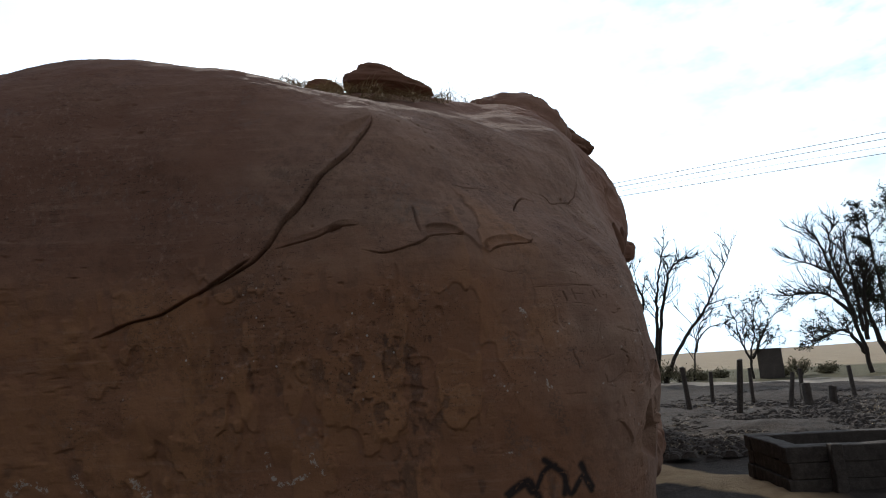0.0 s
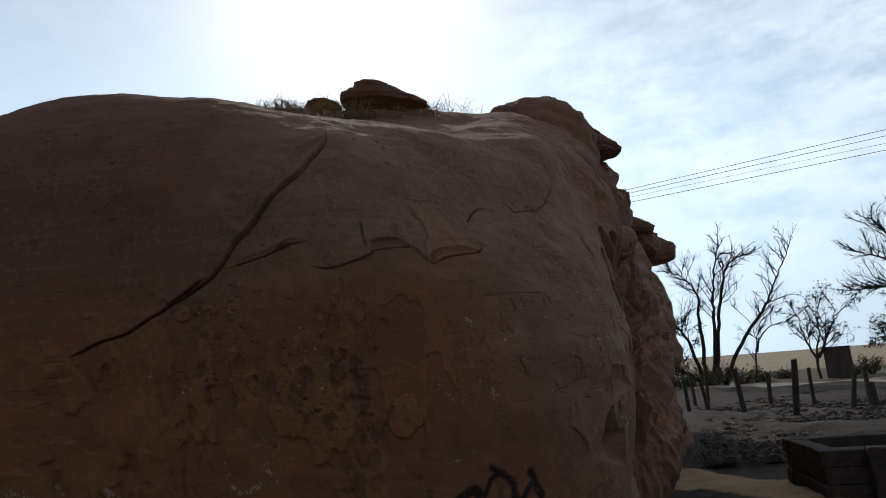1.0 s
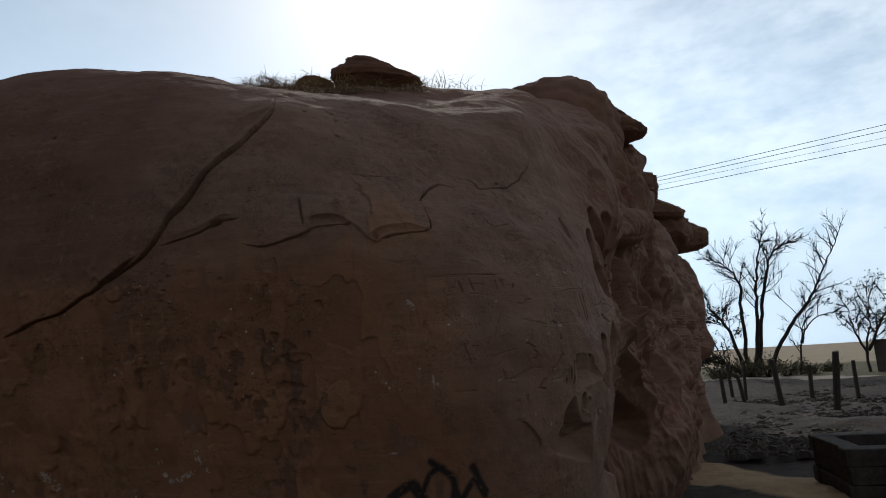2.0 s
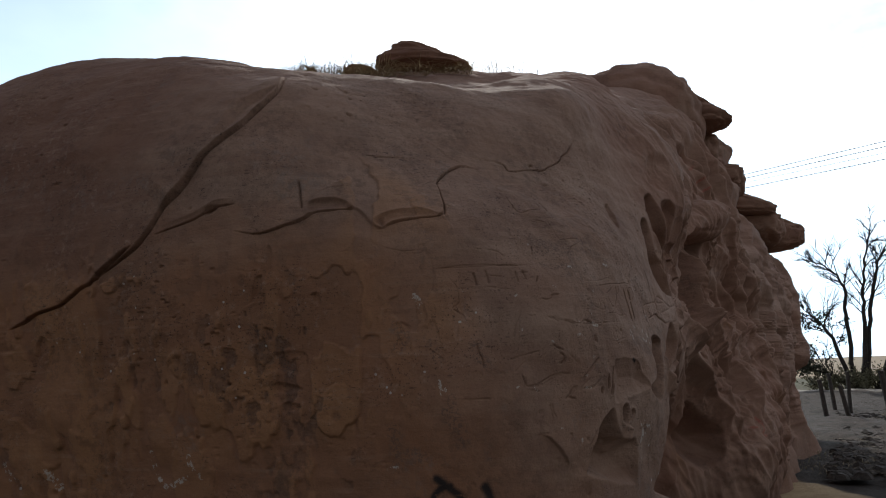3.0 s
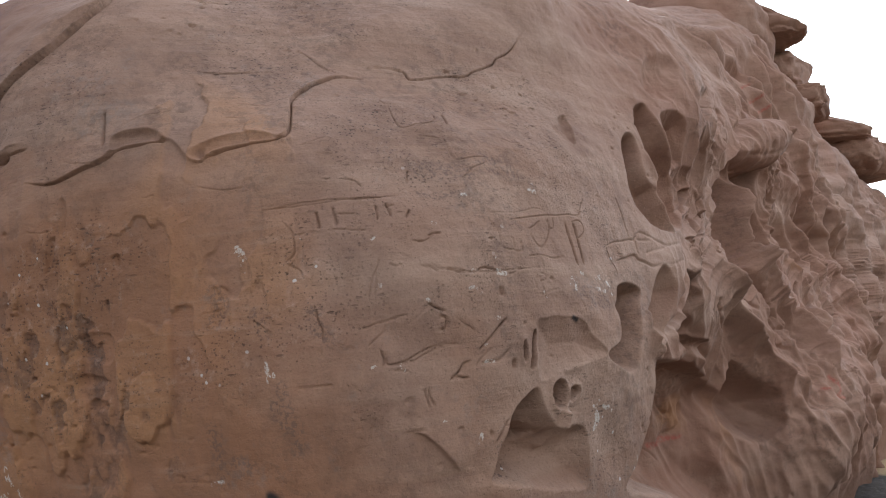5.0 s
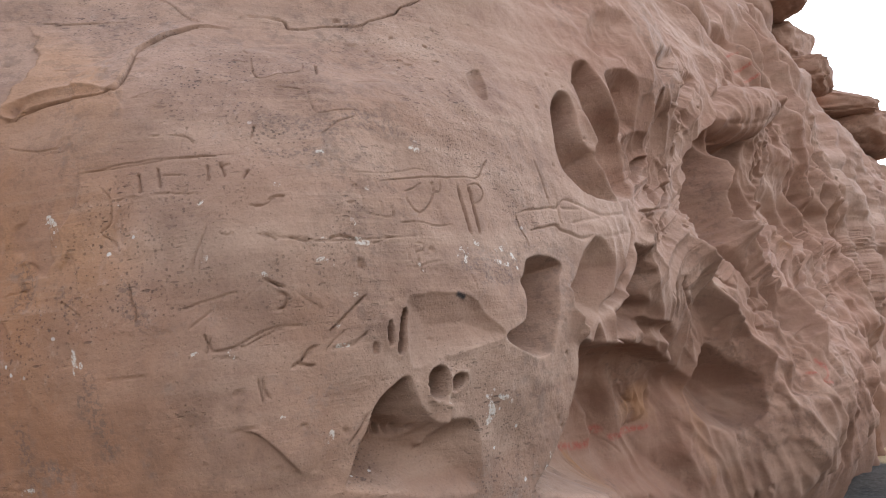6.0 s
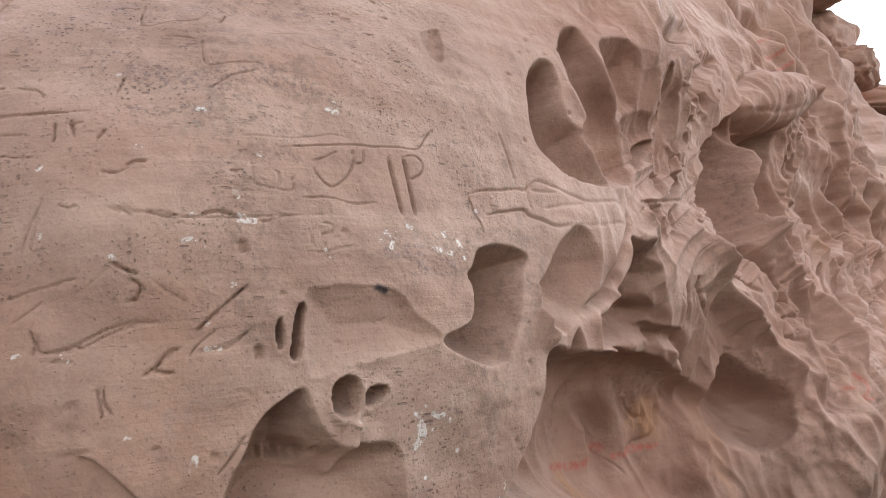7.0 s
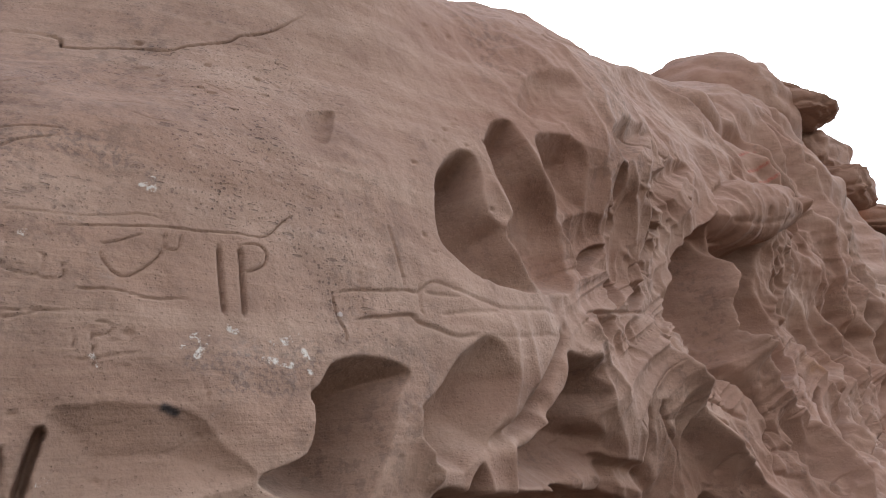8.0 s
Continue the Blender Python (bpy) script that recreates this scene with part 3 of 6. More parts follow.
daub([(1.174, 3.154, 1.772), (1.181, 3.161, 1.775)], 0.004, "white")
daub([(1.201, 3.171, 1.701), (1.207, 3.178, 1.701)], 0.005, "white")
groove([(0.317, 3.179, 2.884), (0.399, 3.175, 2.819), (0.432, 3.228, 2.823), (0.456, 3.266, 2.826)], 0.002, 0.0102)  # crown split
daub([(0.771, 2.983, 1.077), (0.835, 3.002, 1.118), (0.869, 3.022, 1.083), (0.909, 3.028, 1.159), (0.963, 3.049, 1.187)], 0.011, "black")
daub([(0.991, 3.073, 1.118), (1.012, 3.091, 1.065), (1.059, 3.109, 1.124), (1.088, 3.137, 1.065)], 0.011, "black")
pocket([(1.35, 3.496, 1.271), (1.349, 3.499, 1.26), (1.35, 3.503, 1.256), (1.352, 3.508, 1.26), (1.353, 3.51, 1.268), (1.354, 3.506, 1.279), (1.353, 3.5, 1.282)], 0.05, 0.012)  # cave niche
pocket([(1.355, 3.519, 1.264), (1.355, 3.522, 1.256), (1.356, 3.525, 1.253), (1.357, 3.528, 1.256), (1.358, 3.53, 1.264), (1.359, 3.529, 1.271), (1.358, 3.523, 1.275)], 0.05, 0.012)  # cave niche
pocket([(1.36, 3.535, 1.268), (1.36, 3.539, 1.256), (1.36, 3.542, 1.253), (1.362, 3.548, 1.256), (1.364, 3.55, 1.264), (1.364, 3.546, 1.275), (1.363, 3.54, 1.279)], 0.05, 0.012)  # cave niche
pocket([(1.365, 3.555, 1.268), (1.364, 3.556, 1.256), (1.365, 3.559, 1.256), (1.367, 3.565, 1.26), (1.368, 3.564, 1.268), (1.369, 3.563, 1.279), (1.367, 3.557, 1.279)], 0.05, 0.012)  # cave niche
pocket([(1.37, 3.569, 1.275), (1.369, 3.573, 1.264), (1.369, 3.576, 1.26), (1.371, 3.582, 1.264), (1.373, 3.584, 1.275), (1.374, 3.58, 1.286), (1.373, 3.574, 1.29)], 0.05, 0.012)  # cave niche
pocket([(1.376, 3.589, 1.286), (1.375, 3.593, 1.271), (1.376, 3.599, 1.268), (1.377, 3.604, 1.271), (1.379, 3.606, 1.282), (1.38, 3.603, 1.293), (1.379, 3.597, 1.297)], 0.05, 0.012)  # cave niche
pocket([(1.34, 3.453, 1.293), (1.339, 3.457, 1.275), (1.339, 3.463, 1.268), (1.343, 3.471, 1.275), (1.345, 3.472, 1.29), (1.346, 3.468, 1.308), (1.344, 3.459, 1.315)], 0.05, 0.012)  # cave niche
pocket([(1.392, 3.619, 1.362), (1.392, 3.622, 1.355), (1.392, 3.625, 1.351), (1.393, 3.628, 1.355), (1.395, 3.63, 1.362), (1.395, 3.627, 1.369), (1.394, 3.621, 1.373)], 0.05, 0.012)  # cave niche
groove([(1.399, 3.661, 1.344), (1.388, 3.647, 1.286), (1.374, 3.623, 1.215)], 0.012, -0.03)  # cave septum
groove([(1.274, 3.261, 1.656), (1.288, 3.282, 1.635), (1.299, 3.3, 1.623)], 0.0016, 0.006)  # scored line
groove([(1.288, 3.279, 1.617), (1.3, 3.301, 1.605), (1.299, 3.299, 1.593), (1.296, 3.292, 1.581), (1.287, 3.276, 1.578)], 0.0016, 0.006)  # scored hook
groove([(1.255, 3.237, 1.448), (1.257, 3.245, 1.417), (1.258, 3.25, 1.397)], 0.0018, 0.008)  # scored line
groove([(1.323, 3.415, 1.268), (1.335, 3.436, 1.301), (1.346, 3.454, 1.337)], 0.0016, 0.008)  # scored line
groove([(1.194, 3.157, 1.553), (1.2, 3.164, 1.524), (1.197, 3.162, 1.508)], 0.0018, 0.008)  # scored line
groove([(1.214, 3.203, 1.337), (1.231, 3.224, 1.34), (1.246, 3.244, 1.34)], 0.0018, 0.008)  # scored line
groove([(1.3, 3.308, 1.468), (1.31, 3.33, 1.465), (1.319, 3.349, 1.462)], 0.0018, 0.008)  # scored line
groove([(1.341, 3.397, 1.495), (1.351, 3.423, 1.498), (1.365, 3.461, 1.514)], 0.0014, 0.005)  # scored line
groove([(1.329, 3.368, 1.485), (1.335, 3.381, 1.504), (1.348, 3.412, 1.524)], 0.0014, 0.005)  # scored line
daub([(1.34, 3.394, 1.498), (1.348, 3.415, 1.495)], 0.003, "white")
daub([(1.354, 3.423, 1.599), (1.361, 3.445, 1.599)], 0.003, "white")
daub([(1.419, 3.804, 1.322), (1.417, 3.817, 1.293), (1.411, 3.807, 1.26)], 0.005, "white")
daub([(1.404, 3.602, 1.653), (1.407, 3.61, 1.635)], 0.004, "white")
daub([(1.227, 3.194, 1.514), (1.231, 3.2, 1.501)], 0.003, "white")
daub([(1.341, 3.39, 1.537), (1.343, 3.396, 1.534)], 0.003, "white")
daub([(1.178, 3.143, 1.508), (1.184, 3.149, 1.511)], 0.003, "white")
daub([(1.354, 3.451, 1.421), (1.356, 3.454, 1.424)], 0.003, "white")
daub([(1.392, 3.562, 1.488), (1.394, 3.571, 1.492)], 0.003, "white")
daub([(1.274, 3.262, 1.664), (1.277, 3.266, 1.659)], 0.003, "white")
daub([(1.355, 3.478, 1.348), (1.356, 3.484, 1.344)], 0.003, "white")
daub([(1.223, 3.188, 1.59), (1.228, 3.193, 1.587)], 0.003, "white")
daub([(1.33, 3.37, 1.67), (1.332, 3.376, 1.673)], 0.003, "white")
daub([(1.275, 3.285, 1.358), (1.277, 3.29, 1.355)], 0.003, "white")
daub([(1.429, 3.731, 1.689), (1.431, 3.74, 1.689)], 0.003, "white")
scoop([(1.324, 4.559, 2.353), (1.337, 4.479, 2.288), (1.354, 4.43, 2.223), (1.372, 4.407, 2.153), (1.386, 4.397, 2.089), (1.399, 4.396, 2.031), (1.404, 4.429, 1.998), (1.408, 4.486, 1.961), (1.406, 4.564, 1.936), (1.395, 4.673, 1.926), (1.384, 4.752, 1.93), (1.38, 4.749, 1.963), (1.378, 4.723, 2.002), (1.376, 4.695, 2.041), (1.37, 4.684, 2.092), (1.366, 4.672, 2.126), (1.365, 4.631, 2.152), (1.357, 4.612, 2.212), (1.343, 4.624, 2.293), (1.331, 4.611, 2.35)], 0.28, 0.03, 0.3)  # tall hollow
scoop([(1.321, 4.75, 2.521), (1.322, 4.707, 2.463), (1.33, 4.685, 2.403), (1.342, 4.697, 2.344), (1.35, 4.709, 2.268), (1.356, 4.729, 2.203), (1.358, 4.723, 2.176), (1.364, 4.689, 2.136), (1.369, 4.69, 2.094), (1.373, 4.705, 2.052), (1.375, 4.737, 2.014), (1.378, 4.766, 1.966), (1.369, 4.845, 1.95), (1.34, 5.031, 1.988), (1.33, 5.086, 2.027), (1.328, 5.087, 2.097), (1.332, 5.081, 2.177), (1.343, 5.044, 2.237), (1.355, 4.989, 2.292), (1.362, 4.924, 2.344), (1.362, 4.873, 2.411), (1.358, 4.856, 2.458), (1.348, 4.839, 2.515), (1.333, 4.811, 2.548)], 0.17, 0.035, 0.4)  # twin hollow
ridge([(1.324, 4.637, 2.396), (1.341, 4.661, 2.324), (1.353, 4.676, 2.24), (1.358, 4.714, 2.174), (1.363, 4.69, 2.14), (1.368, 4.672, 2.108), (1.374, 4.692, 2.058), (1.373, 4.74, 2.024), (1.379, 4.752, 1.972)], 0.012, 0.02)  # septum
ridge([(1.342, 4.827, 2.529), (1.361, 4.865, 2.439), (1.364, 4.911, 2.37), (1.36, 4.986, 2.32), (1.342, 5.063, 2.242), (1.326, 5.142, 2.17), (1.317, 5.185, 2.097)], 0.02, 0.03)  # septum
scoop([(1.369, 4.911, 2.504), (1.37, 4.914, 2.431), (1.368, 4.944, 2.378), (1.362, 5.018, 2.328), (1.351, 5.076, 2.284), (1.357, 5.22, 2.329), (1.387, 5.21, 2.405), (1.416, 5.186, 2.499), (1.418, 5.14, 2.551), (1.402, 5.059, 2.564), (1.381, 4.967, 2.54)], 0.13, 0.06, 0.6, -0.6)  # round hollow
scoop([(1.34, 5.082, 2.236), (1.328, 5.131, 2.188), (1.318, 5.176, 2.116), (1.311, 5.236, 2.086), (1.304, 5.421, 2.232), (1.33, 5.443, 2.322), (1.354, 5.263, 2.329)], 0.07, 0.06, 0.3, 0.8)  # scooped fold
scoop([(1.413, 5.571, 2.799), (1.437, 5.379, 2.704), (1.443, 5.346, 2.612), (1.432, 5.441, 2.56), (1.431, 5.567, 2.634), (1.396, 5.75, 2.771), (1.328, 5.93, 2.912)], 0.10, 0.03, 0.5)  # small oval hollow
pocket([(1.429, 5.397, 2.537), (1.376, 5.412, 2.412), (1.356, 5.473, 2.39), (1.381, 5.522, 2.461), (1.423, 5.489, 2.548)], 0.07, 0.03)  # slot
pocket([(1.262, 6.267, 2.9), (1.377, 5.773, 2.605), (1.311, 5.878, 2.515), (1.261, 6.112, 2.563), (1.247, 6.355, 2.755), (1.196, 6.597, 2.976)], 0.08, 0.04)  # slot
pocket([(1.282, 5.89, 2.457), (1.265, 5.894, 2.42), (1.234, 6.036, 2.436), (1.218, 6.175, 2.491), (1.243, 6.104, 2.509)], 0.09, 0.02)  # weathered hole
pocket([(1.313, 5.354, 2.234), (1.313, 5.244, 2.153), (1.317, 5.186, 2.081), (1.307, 5.272, 2.12), (1.304, 5.382, 2.209)], 0.10, 0.02)  # slot
pocket([(1.36, 5.386, 2.371), (1.329, 5.401, 2.304), (1.312, 5.497, 2.298), (1.327, 5.546, 2.358), (1.353, 5.478, 2.386)], 0.06, 0.02)  # weathered hole
pocket([(1.281, 5.486, 2.128), (1.288, 5.428, 2.039), (1.286, 5.456, 2.002), (1.274, 5.536, 2.081), (1.273, 5.544, 2.137)], 0.07, 0.02)  # slot
pocket([(1.249, 5.697, 2.162), (1.265, 5.598, 2.062), (1.262, 5.638, 2.024), (1.233, 5.801, 2.12)], 0.07, 0.02)  # slot
ridge([(1.428, 5.291, 2.524), (1.377, 5.347, 2.398), (1.317, 5.383, 2.264), (1.312, 5.224, 2.087)], 0.02, 0.03)  # rib
ridge([(1.434, 5.517, 2.606), (1.373, 5.599, 2.48), (1.283, 5.678, 2.323), (1.27, 5.565, 2.14)], 0.02, 0.03)  # rib
ridge([(1.185, 6.685, 3.003), (1.224, 6.38, 2.664), (1.193, 6.16, 2.397), (1.226, 5.838, 2.156)], 0.02, 0.03)  # rib
ridge([(1.037, 7.188, 3.532), (1.121, 7.138, 3.311), (1.179, 7.128, 3.12), (1.2, 6.927, 2.903), (1.182, 6.641, 2.659), (1.16, 6.402, 2.445), (1.194, 6.037, 2.187), (1.222, 5.893, 2.088)], 0.05, 0.06)  # curtain edge
groove([(1.447, 4.039, 1.829), (1.445, 4.114, 1.849), (1.439, 4.234, 1.872), (1.438, 4.287, 1.861), (1.43, 4.343, 1.888), (1.427, 4.395, 1.887), (1.421, 4.504, 1.87), (1.408, 4.635, 1.862), (1.375, 4.84, 1.891), (1.349, 5.0, 1.906)], 0.0022, 0.013)  # joint
groove([(1.456, 4.089, 1.777), (1.452, 4.169, 1.799), (1.448, 4.248, 1.81), (1.449, 4.274, 1.787), (1.448, 4.326, 1.773), (1.444, 4.395, 1.761), (1.435, 4.478, 1.774)], 0.0026, 0.015)  # joint
groove([(1.434, 4.295, 1.88), (1.444, 4.283, 1.822), (1.446, 4.288, 1.809)], 0.0022, 0.011)  # joint
groove([(1.447, 4.039, 1.829), (1.455, 4.049, 1.772), (1.459, 4.061, 1.744), (1.461, 4.058, 1.721)], 0.0022, 0.011)  # joint
groove([(1.404, 4.211, 2.032), (1.421, 4.228, 1.96), (1.432, 4.245, 1.906), (1.437, 4.24, 1.877)], 0.0022, 0.010)  # joint
groove([(1.437, 4.306, 1.86), (1.434, 4.356, 1.86), (1.429, 4.416, 1.868)], 0.002, 0.01)  # joint
groove([(1.443, 4.333, 1.808), (1.436, 4.41, 1.822), (1.427, 4.495, 1.838), (1.412, 4.606, 1.863)], 0.002, 0.012)  # joint
groove([(1.43, 4.529, 1.783), (1.419, 4.61, 1.785), (1.398, 4.74, 1.804), (1.375, 4.869, 1.817)], 0.002, 0.01)  # joint
groove([(1.34, 5.068, 1.888), (1.314, 5.234, 1.952), (1.281, 5.5, 1.997), (1.246, 5.755, 2.029)], 0.004, 0.03)  # joint
step([(1.435, 4.478, 1.774), (1.444, 4.395, 1.761), (1.448, 4.326, 1.773), (1.449, 4.274, 1.787), (1.448, 4.248, 1.81), (1.452, 4.169, 1.799), (1.456, 4.089, 1.777)], 0.003, 0.05)  # joint lip
groove([(1.414, 4.632, 1.811), (1.418, 4.625, 1.769)], 0.0018, 0.007)  # cut stroke
groove([(1.408, 4.673, 1.817), (1.412, 4.666, 1.773)], 0.0018, 0.007)  # cut stroke
groove([(1.401, 4.713, 1.822), (1.405, 4.705, 1.778)], 0.0018, 0.007)  # cut stroke
groove([(1.394, 4.754, 1.827), (1.398, 4.746, 1.782)], 0.0018, 0.007)  # cut stroke
groove([(1.42, 4.635, 1.716), (1.42, 4.634, 1.686)], 0.0018, 0.007)  # cut stroke
groove([(1.414, 4.666, 1.718), (1.415, 4.666, 1.688)], 0.0018, 0.007)  # cut stroke
groove([(1.405, 4.716, 1.723), (1.405, 4.716, 1.692)], 0.0018, 0.007)  # cut stroke
scoop([(1.463, 4.029, 1.683), (1.463, 3.989, 1.644), (1.462, 3.962, 1.614), (1.462, 3.968, 1.587), (1.458, 3.948, 1.51), (1.446, 3.863, 1.477), (1.449, 3.925, 1.433), (1.453, 4.012, 1.405), (1.458, 4.1, 1.424), (1.464, 4.139, 1.49), (1.466, 4.157, 1.552), (1.466, 4.181, 1.617), (1.462, 4.228, 1.668), (1.463, 4.151, 1.695)], 0.36, 0.05, 0.45)  # arched recess
scoop([(1.433, 4.497, 1.777), (1.442, 4.436, 1.745), (1.45, 4.374, 1.705), (1.457, 4.325, 1.651), (1.461, 4.273, 1.612), (1.464, 4.235, 1.588), (1.464, 4.225, 1.542), (1.462, 4.232, 1.509), (1.457, 4.275, 1.474), (1.445, 4.393, 1.463), (1.442, 4.437, 1.492), (1.435, 4.509, 1.515), (1.434, 4.539, 1.568), (1.428, 4.59, 1.637), (1.425, 4.606, 1.681), (1.428, 4.575, 1.729), (1.429, 4.549, 1.763)], 0.20, 0.05, 0.35)  # pointed recess
scoop([(1.404, 4.724, 1.682), (1.414, 4.667, 1.641), (1.416, 4.643, 1.59), (1.403, 4.691, 1.556), (1.385, 4.786, 1.595), (1.384, 4.811, 1.649)], 0.06, 0.03, 0.4)  # shallow recess
ridge([(1.463, 4.242, 1.605), (1.464, 4.229, 1.57), (1.463, 4.233, 1.536), (1.463, 4.216, 1.509)], 0.012, 0.03)  # septum
ridge([(1.463, 4.216, 1.509), (1.461, 4.241, 1.503), (1.457, 4.272, 1.469), (1.453, 4.262, 1.42)], 0.03, 0.05)  # septum foot
scoop([(1.36, 4.961, 1.793), (1.369, 4.906, 1.737), (1.372, 4.873, 1.669), (1.389, 4.766, 1.587), (1.406, 4.656, 1.514), (1.412, 4.623, 1.501), (1.384, 4.681, 1.417), (1.31, 4.893, 1.394), (1.261, 5.053, 1.397), (1.235, 5.275, 1.456), (1.261, 5.307, 1.536), (1.293, 5.217, 1.598), (1.301, 5.258, 1.672), (1.309, 5.236, 1.708), (1.33, 5.126, 1.756)], 0.32, 0.06, 0.4)  # shadowed recess
pocket([(1.308, 5.277, 1.964), (1.313, 5.253, 1.903), (1.309, 5.297, 1.869), (1.299, 5.383, 1.868), (1.292, 5.43, 1.937), (1.289, 5.439, 1.979)], 0.10, 0.04)  # recess
ridge([(1.353, 4.994, 1.832), (1.33, 5.13, 1.774), (1.305, 5.249, 1.691), (1.289, 5.241, 1.599), (1.254, 5.335, 1.527)], 0.03, 0.04)  # drape edge
scoop([(1.182, 6.624, 2.654), (1.178, 6.452, 2.552), (1.172, 6.284, 2.412), (1.181, 6.112, 2.236), (1.212, 6.013, 2.055), (1.228, 6.024, 1.95), (1.225, 6.158, 1.911), (1.222, 6.362, 1.874), (1.217, 6.652, 1.88), (1.213, 6.75, 1.902), (1.188, 6.748, 1.995), (1.147, 6.778, 2.159), (1.128, 6.771, 2.289), (1.137, 6.869, 2.467), (1.162, 6.87, 2.596), (1.181, 6.749, 2.684)], 0.34, 0.09, 0.8)  # column recess
scoop([(1.16, 6.945, 2.578), (1.134, 6.903, 2.44), (1.127, 6.837, 2.298), (1.146, 6.82, 2.164), (1.178, 6.79, 2.03), (1.212, 6.79, 1.905), (1.22, 7.101, 1.909), (1.235, 7.269, 1.886), (1.261, 7.447, 1.836), (1.248, 7.656, 1.924), (1.211, 7.668, 2.071), (1.187, 7.684, 2.222), (1.176, 7.628, 2.328), (1.188, 7.576, 2.467), (1.24, 7.644, 2.656), (1.274, 7.73, 2.782), (1.211, 7.334, 2.66)], 0.34, 0.08, 0.8)  # column recess
ridge([(1.165, 6.777, 2.61), (1.135, 6.831, 2.46), (1.131, 6.746, 2.252), (1.163, 6.727, 2.088), (1.205, 6.709, 1.93), (1.22, 6.791, 1.874)], 0.06, 0.26)  # column
ridge([(1.141, 7.195, 2.313), (1.169, 7.115, 2.095), (1.216, 7.124, 1.927)], 0.06, 0.26)  # column
ridge([(1.162, 6.967, 2.582), (1.141, 7.015, 2.458), (1.127, 6.888, 2.339)], 0.06, 0.2)  # tooth
swell([(1.202, 6.976, 2.91), (1.188, 6.798, 2.728), (1.17, 6.98, 2.617), (1.22, 7.407, 2.665), (1.293, 7.885, 2.851), (1.319, 8.552, 3.106), (1.313, 9.066, 3.347), (1.284, 8.376, 3.258), (1.251, 7.701, 3.151), (1.207, 7.231, 3.055)], 0.22, 0.07)  # grey tongue
groove([(1.206, 7.029, 2.905), (1.255, 7.47, 2.946), (1.301, 8.206, 3.095)], 0.012, 0.008)  # bed
groove([(1.19, 6.907, 2.735), (1.235, 7.338, 2.785), (1.302, 7.985, 2.954)], 0.012, 0.01)  # bed
ridge([(1.333, 5.094, 1.945), (1.328, 5.155, 1.843), (1.307, 5.296, 1.768), (1.281, 5.398, 1.648)], 0.04, 0.05)  # drape
ridge([(1.243, 5.786, 2.028), (1.257, 5.85, 1.826), (1.251, 6.063, 1.655), (1.239, 6.416, 1.401), (1.279, 6.644, 1.221), (1.327, 6.687, 1.117), (1.347, 6.649, 0.992)], 0.07, 0.15)  # drape
ridge([(1.14, 6.651, 2.201), (1.184, 6.583, 2.009), (1.211, 6.755, 1.909), (1.25, 6.879, 1.764), (1.32, 7.243, 1.574), (1.434, 7.328, 1.374), (1.569, 7.292, 1.184), (1.673, 7.393, 0.993)], 0.09, 0.17)  # drape
groove([(1.211, 6.376, 1.923), (1.236, 6.62, 1.795), (1.269, 6.791, 1.62), (1.282, 6.762, 1.447), (1.289, 6.716, 1.314)], 0.03, 0.10)  # seam
groove([(1.251, 5.969, 1.802), (1.249, 6.179, 1.625), (1.248, 6.428, 1.479)], 0.01, 0.035)  # fold
groove([(1.265, 5.704, 1.679), (1.243, 5.783, 1.571), (1.218, 5.918, 1.47)], 0.01, 0.03)  # fold
groove([(1.237, 6.29, 1.469), (1.223, 6.311, 1.37)], 0.008, 0.04)  # fold
groove([(1.245, 6.132, 1.779), (1.25, 6.339, 1.688), (1.258, 6.549, 1.589)], 0.01, 0.03)  # fold
groove([(1.282, 6.762, 1.447), (1.305, 6.918, 1.464), (1.333, 7.047, 1.449)], 0.008, 0.03)  # fold
groove([(1.289, 6.735, 1.347), (1.321, 6.847, 1.344), (1.368, 6.954, 1.317)], 0.008, 0.03)  # fold
groove([(1.434, 7.328, 1.374), (1.512, 7.344, 1.274), (1.594, 7.291, 1.147)], 0.02, 0.04)  # fold
groove([(1.264, 7.183, 1.769), (1.325, 7.384, 1.61), (1.397, 7.401, 1.449)], 0.015, 0.03)  # fold
groove([(1.265, 5.624, 1.651), (1.24, 5.665, 1.546), (1.218, 5.651, 1.481)], 0.012, 0.04)  # fold
groove([(1.331, 8.777, 2.035), (1.405, 8.112, 1.554), (1.55, 7.452, 1.246)], 0.03, 0.08)  # fold
groove([(1.393, 9.057, 1.841), (1.43, 8.576, 1.546), (1.525, 8.049, 1.333)], 0.02, 0.06)  # fold
groove([(1.436, 9.695, 1.959), (1.451, 9.038, 1.539), (1.553, 8.256, 1.28)], 0.03, 0.07)  # fold
groove([(1.358, 4.959, 1.859), (1.382, 4.839, 1.738), (1.404, 4.706, 1.608), (1.435, 4.506, 1.512)], 0.02, 0.05)  # fold
groove([(1.11, 5.635, 1.233), (1.074, 5.625, 1.155), (1.051, 5.625, 1.102)], 0.012, 0.03)  # fold
groove([(1.072, 5.901, 1.065), (1.019, 5.836, 0.933), (0.968, 5.656, 0.853)], 0.012, 0.03)  # fold
groove([(1.183, 5.15, 1.278), (1.276, 4.829, 1.202), (1.338, 4.661, 1.165)], 0.02, 0.03)  # fold
pocket([(1.299, 7.905, 1.822), (1.315, 7.727, 1.732), (1.359, 7.576, 1.566), (1.38, 7.557, 1.516), (1.345, 7.741, 1.647), (1.313, 7.908, 1.778)], 0.12, 0.02)  # slit
